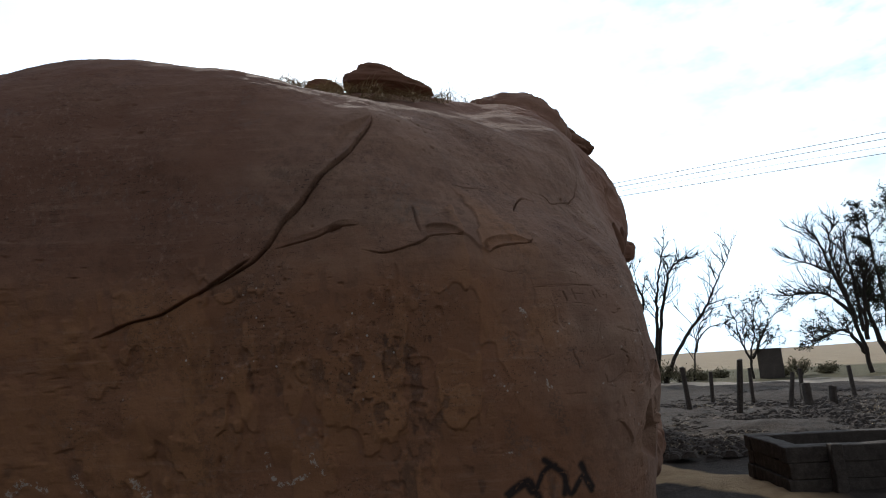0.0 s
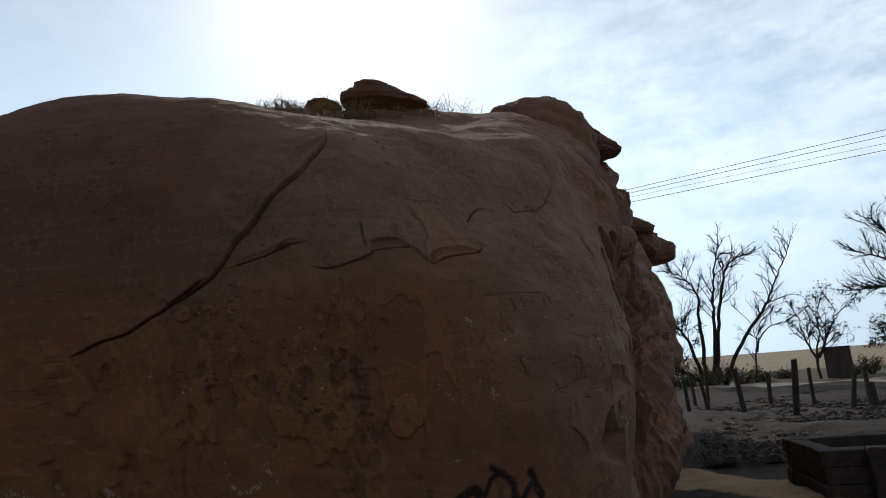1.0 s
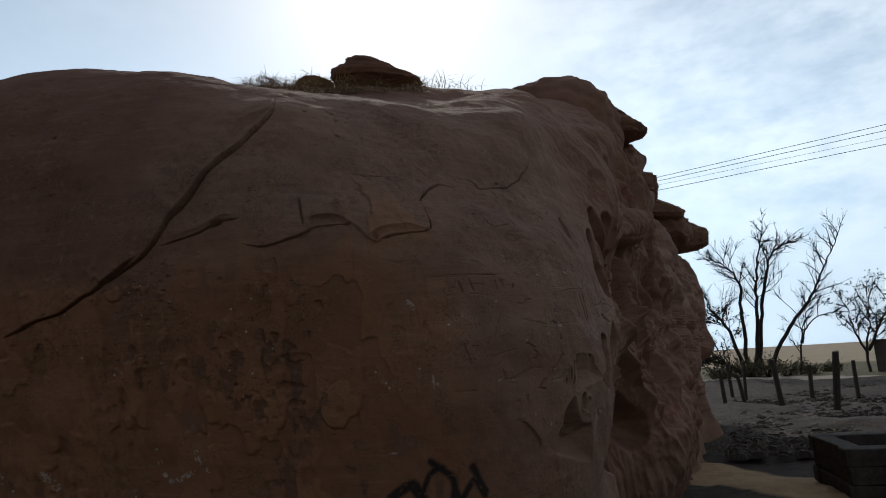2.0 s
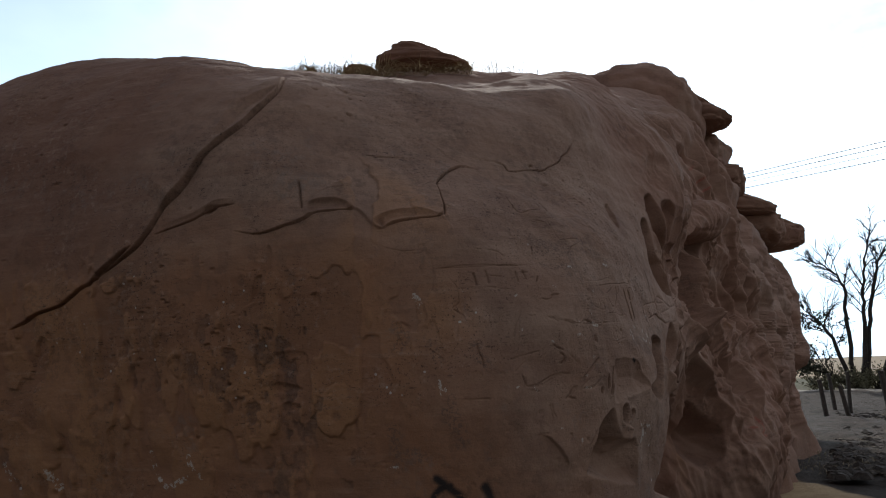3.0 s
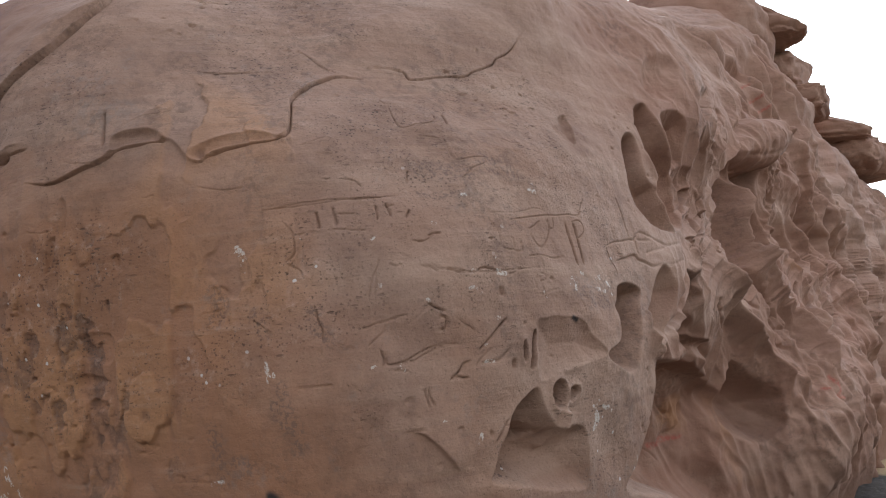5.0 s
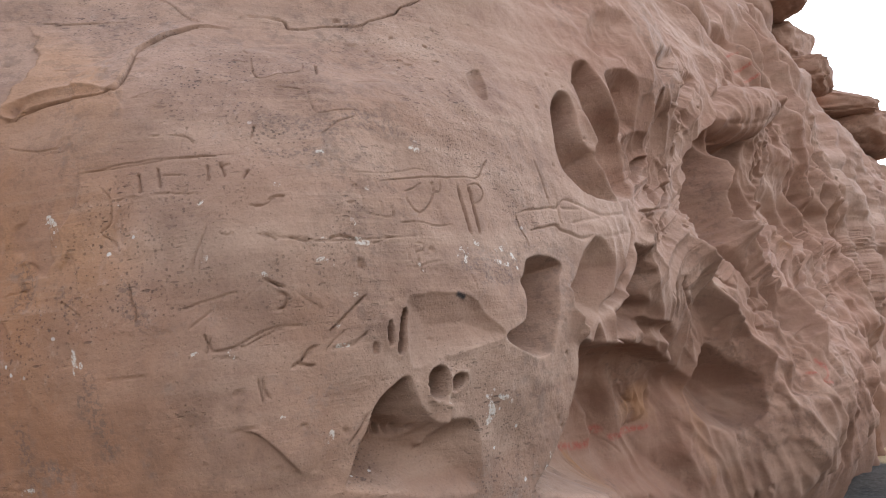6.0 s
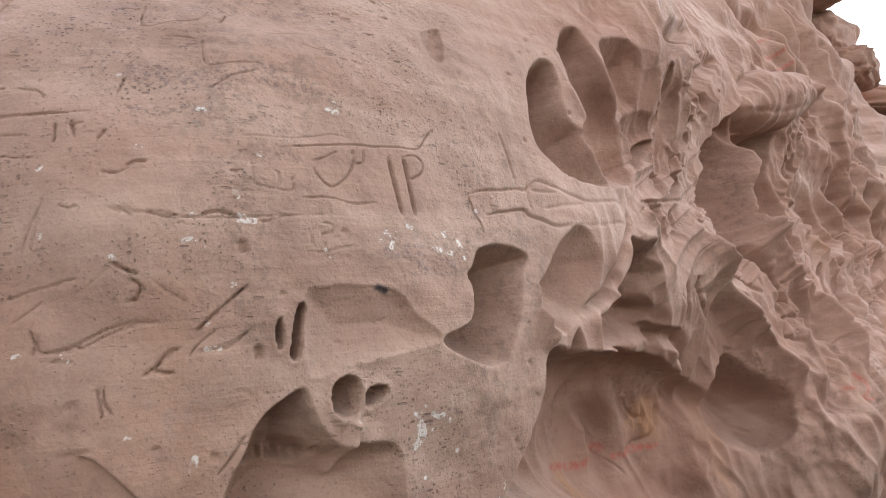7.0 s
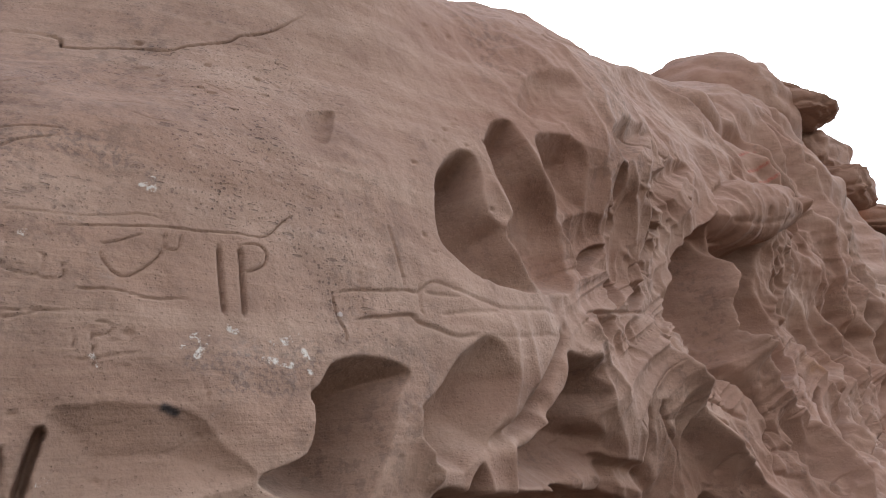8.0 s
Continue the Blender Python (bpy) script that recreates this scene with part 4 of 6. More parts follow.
scoop([(1.204, 6.283, 1.287), (1.167, 6.146, 1.224), (1.125, 6.089, 1.113), (1.091, 6.111, 0.948), (1.115, 6.244, 0.837), (1.209, 6.478, 0.768), (1.327, 6.596, 0.874), (1.327, 6.619, 0.965), (1.308, 6.633, 1.059), (1.248, 6.546, 1.135), (1.215, 6.4, 1.214)], 0.30, 0.09, 0.9, -1.57)  # alcove under the drape
pocket([(1.201, 6.45, 0.89), (1.168, 6.38, 0.845), (1.188, 6.441, 0.789), (1.245, 6.519, 0.786), (1.269, 6.543, 0.844)], 0.06, 0.03)  # alcove niche
pocket([(1.249, 5.206, 1.459), (1.202, 5.341, 1.402), (1.168, 5.678, 1.356), (1.198, 5.667, 1.428), (1.226, 5.431, 1.476)], 0.07, 0.03)  # hollow
scoop([(1.355, 4.986, 1.771), (1.372, 4.87, 1.655), (1.379, 4.774, 1.529), (1.259, 5.062, 1.396), (1.221, 5.374, 1.453), (1.257, 5.388, 1.55), (1.303, 5.242, 1.669), (1.317, 5.217, 1.763)], 0.16, 0.05, 0.4)  # recess
pocket([(1.436, 4.476, 1.476), (1.437, 4.424, 1.425), (1.43, 4.434, 1.372), (1.417, 4.491, 1.341), (1.423, 4.504, 1.403)], 0.10, 0.02)  # slot
scoop([(1.451, 4.29, 1.417), (1.415, 4.548, 1.404), (1.269, 5.014, 1.385), (1.16, 5.468, 1.335), (1.118, 5.846, 1.212), (1.123, 6.079, 1.114), (1.079, 6.09, 0.922), (1.026, 6.029, 0.727), (0.953, 5.848, 0.548), (1.38, 4.41, 0.933), (1.405, 4.015, 1.035), (1.421, 4.094, 1.129), (1.432, 4.167, 1.207), (1.445, 4.235, 1.324)], 0.50, 0.08, 0.25)  # shadowed bay
scoop([(1.418, 6.795, 1.101), (1.431, 6.739, 1.01), (1.489, 6.755, 0.943), (1.616, 6.927, 0.886), (1.599, 6.927, 0.95), (1.555, 6.925, 1.032), (1.486, 6.878, 1.09)], 0.16, 0.06, 0.6)  # red hollow
comb([(1.274, 7.73, 2.782), (1.326, 8.628, 3.052), (1.337, 8.983, 2.985), (1.256, 8.438, 2.503), (1.223, 8.108, 2.263), (1.208, 7.69, 2.091), (1.182, 7.669, 2.258), (1.196, 7.642, 2.475)], 0.13, 0.06)  # honeycomb
comb([(1.339, 9.251, 2.745), (1.424, 10.366, 3.021), (1.395, 9.466, 2.151), (1.327, 8.892, 2.158)], 0.42, 0.16)  # honeycomb
comb([(1.397, 5.454, 2.469), (1.279, 6.21, 2.723), (1.19, 6.311, 2.502), (1.238, 5.767, 2.167), (1.272, 5.567, 2.174)], 0.10, 0.035)  # honeycomb
comb([(1.228, 5.894, 2.037), (1.228, 6.024, 1.95), (1.253, 6.002, 1.749), (1.258, 5.857, 1.811), (1.255, 5.761, 1.945)], 0.08, 0.04)  # honeycomb
comb([(1.358, 9.446, 2.601), (1.488, 11.645, 3.116), (1.491, 10.414, 2.096), (1.37, 9.138, 2.048)], 0.4, 0.14)  # honeycomb
comb([(1.297, 5.381, 1.953), (1.242, 5.812, 2.001), (1.261, 5.804, 1.823), (1.287, 5.482, 1.752)], 0.09, 0.04)  # honeycomb
daub([(1.397, 4.378, 1.052), (1.332, 4.609, 1.014)], 0.012, "red")  # 
daub([(0.986, 5.274, 0.852), (0.956, 5.497, 0.844), (0.968, 5.573, 0.882)], 0.012, "red")  # 
daub([(0.962, 5.606, 0.849), (1.005, 5.846, 0.875)], 0.012, "red")  # 
daub([(1.561, 7.139, 1.145), (1.628, 7.179, 1.052), (1.617, 7.017, 0.987)], 0.012, "red")  # 
daub([(1.541, 6.96, 1.079), (1.659, 7.184, 0.976)], 0.012, "red")  # 
daub([(1.201, 7.937, 3.438), (1.198, 8.743, 3.688)], 0.012, "red")  # 
daub([(1.152, 7.885, 3.56), (1.136, 8.594, 3.818)], 0.012, "red")  # 
daub([(1.24, 7.948, 3.309), (1.234, 8.618, 3.535)], 0.012, "red")  # 
scoop([(1.384, 3.556, 1.409), (1.367, 3.504, 1.386), (1.352, 3.468, 1.35), (1.34, 3.45, 1.301), (1.329, 3.433, 1.258), (1.314, 3.414, 1.205), (1.309, 3.412, 1.174), (1.349, 3.555, 1.142), (1.383, 3.76, 1.094), (1.398, 3.772, 1.193), (1.407, 3.756, 1.272), (1.398, 3.691, 1.291), (1.387, 3.624, 1.302), (1.384, 3.582, 1.351)], 0.20, 0.04, 0.25)  # low cave
scoop([(1.383, 3.556, 1.403), (1.368, 3.51, 1.379), (1.355, 3.477, 1.348), (1.343, 3.458, 1.299), (1.333, 3.444, 1.261), (1.347, 3.492, 1.253), (1.362, 3.522, 1.3), (1.375, 3.555, 1.337)], 0.10, 0.03, 0.3)  # low cave, back
pocket([(1.363, 3.523, 1.306), (1.356, 3.512, 1.278), (1.359, 3.535, 1.25), (1.368, 3.575, 1.249), (1.376, 3.593, 1.276), (1.376, 3.575, 1.303)], 0.05, 0.025)  # low cave, bowl
groove([(0.158, 3.056, 2.911), (0.236, 2.948, 2.793), (0.232, 2.864, 2.7), (0.205, 2.812, 2.645), (0.178, 2.761, 2.57), (0.125, 2.716, 2.505), (0.075, 2.682, 2.443), (0.034, 2.653, 2.371), (-0.011, 2.628, 2.29), (-0.066, 2.607, 2.234), (-0.097, 2.595, 2.175), (-0.147, 2.581, 2.118), (-0.217, 2.566, 2.065), (-0.308, 2.549, 2.014), (-0.393, 2.535, 1.975)], 0.004, 0.035)  # long crack
step([(0.158, 3.056, 2.911), (0.236, 2.948, 2.793), (0.232, 2.864, 2.7), (0.205, 2.812, 2.645), (0.178, 2.761, 2.57), (0.125, 2.716, 2.505), (0.075, 2.682, 2.443), (0.034, 2.653, 2.371), (-0.011, 2.628, 2.29), (-0.066, 2.607, 2.234)], 0.025, 0.25)  # block over the long crack
step([(0.034, 2.653, 2.371), (-0.011, 2.628, 2.29), (-0.066, 2.607, 2.234), (-0.097, 2.595, 2.175), (-0.147, 2.581, 2.118), (-0.217, 2.566, 2.065), (-0.308, 2.549, 2.014), (-0.393, 2.535, 1.975)], 0.012, 0.2)  # block over the long crack
groove([(-0.189, 2.57, 2.107), (-0.294, 2.55, 2.032), (-0.492, 2.522, 1.93), (-0.702, 2.496, 1.869), (-0.878, 2.481, 1.819)], 0.004, 0.03)  # long crack, lower run
step([(-0.189, 2.57, 2.107), (-0.294, 2.55, 2.032), (-0.492, 2.522, 1.93), (-0.702, 2.496, 1.869), (-0.878, 2.481, 1.819)], 0.012, 0.15)  # long crack, lower run
scoop([(0.228, 2.94, 2.793), (0.166, 2.858, 2.756), (0.103, 2.791, 2.706), (0.097, 2.741, 2.61), (0.117, 2.72, 2.531), (0.177, 2.766, 2.582), (0.204, 2.816, 2.654), (0.233, 2.875, 2.716)], 0.06, 0.05, 0.2, 2.6)  # undercut over the crack
step([(0.923, 3.441, 2.429), (0.87, 3.366, 2.422), (0.848, 3.283, 2.379), (0.856, 3.216, 2.321), (0.889, 3.174, 2.265), (0.929, 3.127, 2.194), (0.926, 3.088, 2.153), (0.843, 3.017, 2.141), (0.795, 2.976, 2.127), (0.765, 2.946, 2.102), (0.739, 2.932, 2.11), (0.683, 2.923, 2.169), (0.652, 2.909, 2.183), (0.578, 2.861, 2.176), (0.524, 2.83, 2.174), (0.504, 2.815, 2.16), (0.441, 2.779, 2.133), (0.353, 2.738, 2.104), (0.26, 2.703, 2.12)], 0.013, 0.09)  # overlapping slab
groove([(0.923, 3.441, 2.429), (0.87, 3.366, 2.422), (0.848, 3.283, 2.379), (0.856, 3.216, 2.321), (0.889, 3.174, 2.265), (0.929, 3.127, 2.194), (0.926, 3.088, 2.153), (0.843, 3.017, 2.141), (0.795, 2.976, 2.127), (0.765, 2.946, 2.102)], 0.0028, 0.022)  # slab edge
groove([(0.652, 2.909, 2.183), (0.578, 2.861, 2.176), (0.524, 2.83, 2.174), (0.504, 2.815, 2.16), (0.441, 2.779, 2.133), (0.353, 2.738, 2.104), (0.26, 2.703, 2.12)], 0.0025, 0.012)  # slab edge
pocket([(0.507, 2.83, 2.206), (0.524, 2.847, 2.227), (0.598, 2.893, 2.226), (0.651, 2.91, 2.185), (0.646, 2.901, 2.173), (0.577, 2.862, 2.179), (0.524, 2.83, 2.176)], 0.024, 0.012)  # broken facet
pocket([(0.734, 2.935, 2.125), (0.744, 2.956, 2.155), (0.797, 3.012, 2.185), (0.863, 3.06, 2.18), (0.932, 3.094, 2.155), (0.905, 3.065, 2.145), (0.843, 3.017, 2.141), (0.794, 2.977, 2.131), (0.764, 2.946, 2.106)], 0.024, 0.015)  # broken facet
pocket([(0.133, 2.666, 2.222), (0.179, 2.683, 2.228), (0.177, 2.68, 2.201), (0.138, 2.665, 2.191)], 0.02, 0.01)  # broken facet
pocket([(0.341, 2.735, 1.941), (0.363, 2.742, 1.946), (0.36, 2.746, 1.898), (0.332, 2.742, 1.853), (0.313, 2.737, 1.847), (0.329, 2.735, 1.902)], 0.012, 0.006)  # fallen scab
pocket([(0.541, 2.811, 1.864), (0.563, 2.82, 1.866), (0.577, 2.828, 1.82), (0.554, 2.82, 1.814), (0.543, 2.815, 1.832)], 0.012, 0.006)  # fallen scab
pocket([(0.377, 2.744, 2.051), (0.393, 2.75, 2.04), (0.4, 2.753, 1.973), (0.385, 2.75, 1.943), (0.381, 2.745, 1.993)], 0.01, 0.006)  # fallen scab
pocket([(0.382, 2.786, 1.654), (0.5, 2.819, 1.658), (0.498, 2.827, 1.581), (0.392, 2.796, 1.589), (0.332, 2.783, 1.57)], 0.008, 0.006)  # fallen scab
pocket([(0.416, 2.816, 1.485), (0.477, 2.835, 1.466), (0.462, 2.834, 1.444), (0.42, 2.821, 1.453)], 0.01, 0.006)  # fallen scab
pocket([(0.385, 2.799, 1.55), (0.48, 2.827, 1.536), (0.467, 2.825, 1.521), (0.377, 2.802, 1.511)], 0.01, 0.006)  # fallen scab
pocket([(0.812, 2.927, 1.745), (0.863, 2.952, 1.732), (0.849, 2.948, 1.638), (0.812, 2.931, 1.65)], 0.006, 0.006)  # fallen scab
daub([(0.819, 2.93, 1.737), (0.839, 2.941, 1.698), (0.82, 2.934, 1.649)], 0.02, "speck")  # 
daub([(0.794, 2.948, 1.384), (0.789, 2.956, 1.312), (0.794, 2.966, 1.255)], 0.02, "speck")  # 
daub([(0.841, 2.979, 1.296), (0.868, 2.993, 1.281)], 0.02, "speck")  # 
daub([(0.965, 3.016, 1.43), (0.986, 3.032, 1.386)], 0.02, "speck")  # 
daub([(0.313, 2.752, 1.749), (0.374, 2.774, 1.718)], 0.02, "speck")  # 
daub([(0.401, 2.793, 1.636), (0.436, 2.809, 1.586)], 0.02, "speck")  # 
daub([(0.938, 2.989, 1.658), (0.95, 2.996, 1.628)], 0.02, "speck")  # 
daub([(1.071, 3.062, 1.657), (1.076, 3.064, 1.614), (1.098, 3.079, 1.584)], 0.02, "speck")  # 
daub([(0.873, 2.958, 1.841), (0.888, 2.965, 1.832), (0.894, 2.967, 1.794), (0.901, 2.97, 1.778)], 0.006, "white")  # 
daub([(-0.007, 2.746, 1.298), (-0.001, 2.753, 1.263), (0.034, 2.768, 1.221)], 0.008, "white")  # 
daub([(0.752, 2.951, 1.246), (0.785, 2.963, 1.248)], 0.005, "white")  # 
groove([(1.042, 3.423, 2.307), (1.13, 3.375, 2.209), (1.162, 3.425, 2.207), (1.182, 3.483, 2.217), (1.136, 3.524, 2.279)], 0.0016, 0.007)  # scored line
groove([(1.154, 3.554, 2.276), (1.207, 3.517, 2.206)], 0.0026, 0.011)  # scored line
groove([(1.043, 3.365, 2.274), (1.073, 3.394, 2.267)], 0.0016, 0.006)  # scored line
groove([(1.064, 3.09, 1.923), (1.078, 3.089, 1.869)], 0.003, 0.011)  # scored line
groove([(1.098, 3.121, 1.929), (1.112, 3.117, 1.873)], 0.0026, 0.009)  # scored line
groove([(1.11, 3.125, 1.908), (1.142, 3.154, 1.902)], 0.0016, 0.006)  # scored line
groove([(1.173, 3.196, 1.921), (1.185, 3.193, 1.879)], 0.0026, 0.009)  # scored line
groove([(1.19, 3.219, 1.927), (1.206, 3.222, 1.887)], 0.0026, 0.009)  # scored line
groove([(1.191, 3.215, 1.917), (1.205, 3.235, 1.92)], 0.0016, 0.006)  # scored line
groove([(1.231, 3.264, 1.903), (1.23, 3.252, 1.88)], 0.0026, 0.009)  # scored line
groove([(1.023, 3.048, 1.865), (1.074, 3.084, 1.865)], 0.0016, 0.005)  # scored line
groove([(1.103, 3.107, 1.862), (1.171, 3.169, 1.852)], 0.0014, 0.005)  # scored line
groove([(0.938, 3.004, 1.927), (1.024, 3.068, 1.952), (1.079, 3.112, 1.953), (1.128, 3.157, 1.949), (1.174, 3.209, 1.95)], 0.0016, 0.004)  # scored line
groove([(1.225, 3.467, 2.155), (1.263, 3.452, 2.072), (1.282, 3.51, 2.076), (1.296, 3.563, 2.082)], 0.0013, 0.0045)  # scored line
groove([(1.21, 3.318, 2.041), (1.217, 3.295, 1.996)], 0.002, 0.008)  # scored line
groove([(1.06, 3.124, 2.022), (1.078, 3.139, 2.019)], 0.0016, 0.006)  # scored line
groove([(1.094, 3.153, 2.017), (1.128, 3.182, 2.004), (1.142, 3.188, 1.982)], 0.0016, 0.006)  # scored line
groove([(1.249, 3.257, 1.816), (1.263, 3.278, 1.813)], 0.0016, 0.006)  # scored line
groove([(1.267, 3.289, 1.825), (1.274, 3.303, 1.831), (1.284, 3.319, 1.829)], 0.0018, 0.007)  # scored line
groove([(1.273, 3.274, 1.748), (1.287, 3.294, 1.729)], 0.0018, 0.007)  # scored line
groove([(1.297, 3.313, 1.732), (1.313, 3.343, 1.717), (1.319, 3.356, 1.72)], 0.0018, 0.007)  # scored line
groove([(0.997, 3.035, 1.892), (1.015, 3.043, 1.87), (1.021, 3.039, 1.813), (0.997, 3.023, 1.787), (1.033, 3.043, 1.767), (1.041, 3.046, 1.739)], 0.002, 0.006)  # scored line
groove([(1.074, 3.064, 1.662), (1.078, 3.066, 1.631), (1.086, 3.071, 1.607), (1.087, 3.071, 1.58)], 0.0024, 0.009)  # scored line
groove([(1.204, 3.167, 1.55), (1.206, 3.171, 1.512), (1.251, 3.224, 1.527), (1.283, 3.271, 1.54), (1.311, 3.322, 1.544)], 0.0018, 0.007)  # scored line
groove([(1.206, 3.172, 1.498), (1.238, 3.209, 1.495)], 0.0016, 0.006)  # scored line
groove([(1.274, 3.259, 1.652), (1.296, 3.294, 1.626)], 0.0018, 0.007)  # scored line
groove([(1.287, 3.278, 1.62), (1.298, 3.297, 1.607), (1.294, 3.289, 1.58), (1.283, 3.27, 1.578)], 0.0018, 0.007)  # scored line
groove([(1.335, 3.376, 1.521), (1.351, 3.414, 1.558), (1.368, 3.464, 1.595)], 0.002, 0.009)  # scored line
groove([(1.305, 3.317, 1.467), (1.314, 3.334, 1.492), (1.325, 3.355, 1.501)], 0.0022, 0.009)  # scored line
groove([(1.295, 3.301, 1.458), (1.306, 3.32, 1.464), (1.32, 3.35, 1.463)], 0.002, 0.008)  # scored line
groove([(1.333, 3.375, 1.495), (1.352, 3.427, 1.493), (1.368, 3.467, 1.521)], 0.0018, 0.007)  # scored line
groove([(1.26, 3.246, 1.443), (1.262, 3.252, 1.417), (1.267, 3.262, 1.399)], 0.002, 0.008)  # scored line
groove([(1.024, 3.041, 1.476), (1.106, 3.09, 1.472)], 0.0016, 0.006)  # scored line
step([(1.275, 3.321, 1.221), (1.27, 3.302, 1.255), (1.258, 3.27, 1.297), (1.238, 3.236, 1.328), (1.218, 3.208, 1.337)], 0.014, 0.12, 0.004)  # drape
scoop([(1.28, 4.065, 2.312), (1.307, 4.039, 2.259), (1.333, 4.061, 2.218), (1.334, 4.093, 2.224), (1.314, 4.124, 2.271), (1.27, 4.157, 2.36), (1.268, 4.114, 2.347)], 0.03, 0.012, 0.6, 2.5)  # small niche
daub([(1.179, 3.157, 1.765), (1.181, 3.161, 1.771)], 0.0045, "white")  # 
daub([(1.204, 3.174, 1.7), (1.207, 3.178, 1.699)], 0.0045, "white")  # 
daub([(1.181, 3.173, 1.827), (1.185, 3.178, 1.832)], 0.0045, "white")  # 
daub([(1.27, 3.307, 1.86), (1.272, 3.311, 1.858)], 0.0045, "white")  # 
daub([(1.353, 3.51, 1.855), (1.355, 3.517, 1.857)], 0.0045, "white")  # 
daub([(1.351, 3.456, 1.774), (1.352, 3.457, 1.765)], 0.0045, "white")  # 
daub([(1.352, 3.441, 1.723), (1.357, 3.456, 1.725), (1.363, 3.47, 1.718)], 0.0045, "white")  # 
daub([(1.331, 3.383, 1.718), (1.333, 3.389, 1.715)], 0.0045, "white")  # 
daub([(1.028, 3.049, 1.856), (1.032, 3.051, 1.85)], 0.0045, "white")  # 
daub([(0.969, 3.01, 1.52), (0.97, 3.011, 1.503)], 0.0045, "white")  # 
daub([(1.318, 3.389, 1.297), (1.313, 3.384, 1.281), (1.308, 3.377, 1.268)], 0.0045, "white")  # 
daub([(1.353, 3.42, 1.596), (1.359, 3.437, 1.598)], 0.0045, "white")  # 
daub([(1.335, 3.382, 1.673), (1.338, 3.39, 1.667), (1.341, 3.395, 1.66)], 0.0045, "white")  # 
daub([(1.404, 3.601, 1.647), (1.405, 3.604, 1.637)], 0.0045, "white")  # 
daub([(1.431, 3.757, 1.711), (1.434, 3.771, 1.697), (1.434, 3.759, 1.676)], 0.0045, "white")  # 
daub([(1.436, 3.806, 1.736), (1.438, 3.815, 1.731)], 0.0045, "white")  # 
daub([(1.42, 3.799, 1.32), (1.425, 3.814, 1.345)], 0.0045, "white")  # 
daub([(1.428, 3.858, 1.326), (1.429, 3.883, 1.309)], 0.0045, "white")  # 
daub([(1.356, 3.684, 2.0), (1.359, 3.67, 1.982)], 0.0045, "white")  # 
daub([(1.418, 3.799, 1.307), (1.411, 3.793, 1.261)], 0.0045, "white")  # 
daub([(1.421, 4.064, 1.135), (1.413, 4.039, 1.089)], 0.0045, "white")  # 
daub([(1.434, 3.759, 1.676), (1.445, 3.828, 1.669), (1.456, 3.926, 1.677), (1.459, 3.973, 1.693)], 0.03, "speck")  # 
daub([(1.445, 3.821, 1.633), (1.457, 3.917, 1.632)], 0.025, "speck")  # 
daub([(1.24, 3.311, 1.962), (1.26, 3.339, 1.948), (1.28, 3.382, 1.953), (1.3, 3.426, 1.947)], 0.012, "speck")  # 
daub([(1.227, 3.35, 2.045), (1.258, 3.401, 2.032), (1.289, 3.469, 2.022)], 0.03, "speck")  # 
daub([(1.295, 3.531, 2.061), (1.331, 3.638, 2.043)], 0.03, "speck")  # 
daub([(0.986, 3.026, 1.435), (1.009, 3.043, 1.388), (1.005, 3.048, 1.333)], 0.02, "speck")  # 
daub([(0.986, 3.021, 1.479), (1.001, 3.036, 1.411)], 0.015, "speck")  # 
daub([(1.354, 3.687, 2.008), (1.362, 3.687, 1.984)], 0.01, "speck")  # 
ridge([(1.127, 5.591, 3.349), (0.835, 7.023, 3.923), (0.909, 7.317, 3.871), (1.001, 7.476, 3.736), (1.095, 7.323, 3.46)], 0.06, 0.07)  # shoulder edge
groove([(0.748, 6.929, 4.037), (0.758, 7.617, 4.202), (0.929, 7.761, 4.001), (1.048, 8.14, 3.882)], 0.12, 0.12)  # shelf behind the shoulder
scoop([(1.31, 5.046, 2.862), (1.324, 4.919, 2.704), (1.359, 4.937, 2.612), (1.402, 5.085, 2.622), (1.394, 5.202, 2.759), (1.361, 5.265, 2.881), (1.326, 5.173, 2.912)], 0.08, 0.06, 0.6)  # bowl
pocket([(0.839, 9.002, 4.591), (0.961, 9.222, 4.457)], 0.25, 0.1)  # recess under the dome
comb([(1.013, 8.6, 4.112), (0.985, 10.216, 4.598), (1.263, 9.77, 3.733), (1.272, 8.347, 3.308), (1.213, 7.442, 3.166), (1.145, 7.636, 3.481)], 0.26, 0.11)  # honeycomb
groove([(0.843, 7.288, 3.988), (0.973, 7.733, 3.906), (1.087, 8.615, 3.943)], 0.04, 0.05)  # bed
# -- end features

# the long flank is fluted and honeycombed by the weather
flank = (0.35 * np.clip((P[:, 1] - 4.5) / 0.9, 0, 1) + 0.65 * np.clip((P[:, 1] - 6.2) / 1.6, 0, 1)) * np.clip(P[:, 0] * 2.5, 0, 1) * np.clip(4.4 - P[:, 2] + 0.2 * (P[:, 1] - 5), 0, 1)
on = np.where(flank > 0.01)[0]
Q, amount = P[on].copy(), flank[on]
tall = Q * np.array([1, 1, 0.33])
Q += 0.06 * np.stack([layered(tall, 0.6, 1, 70 + k) for k in range(3)], 1)
Q[:, 1] += 0.45 * Q[:, 2]
f1, f2 = cells(Q * np.array([1, 1, 0.26]), 0.5, 5)
wall = np.clip((f2 - f1) / 0.45, 0, 1)
patchy = np.clip(layered(P[on], 1.1, 2, 80) * 0.8 + 0.65, 0.15, 1)
LIFT[on] -= amount * 0.24 * np.clip((P[on, 1] - 7.4) / 1.5, 0.1, 1) * patchy * wall * (2 - wall)
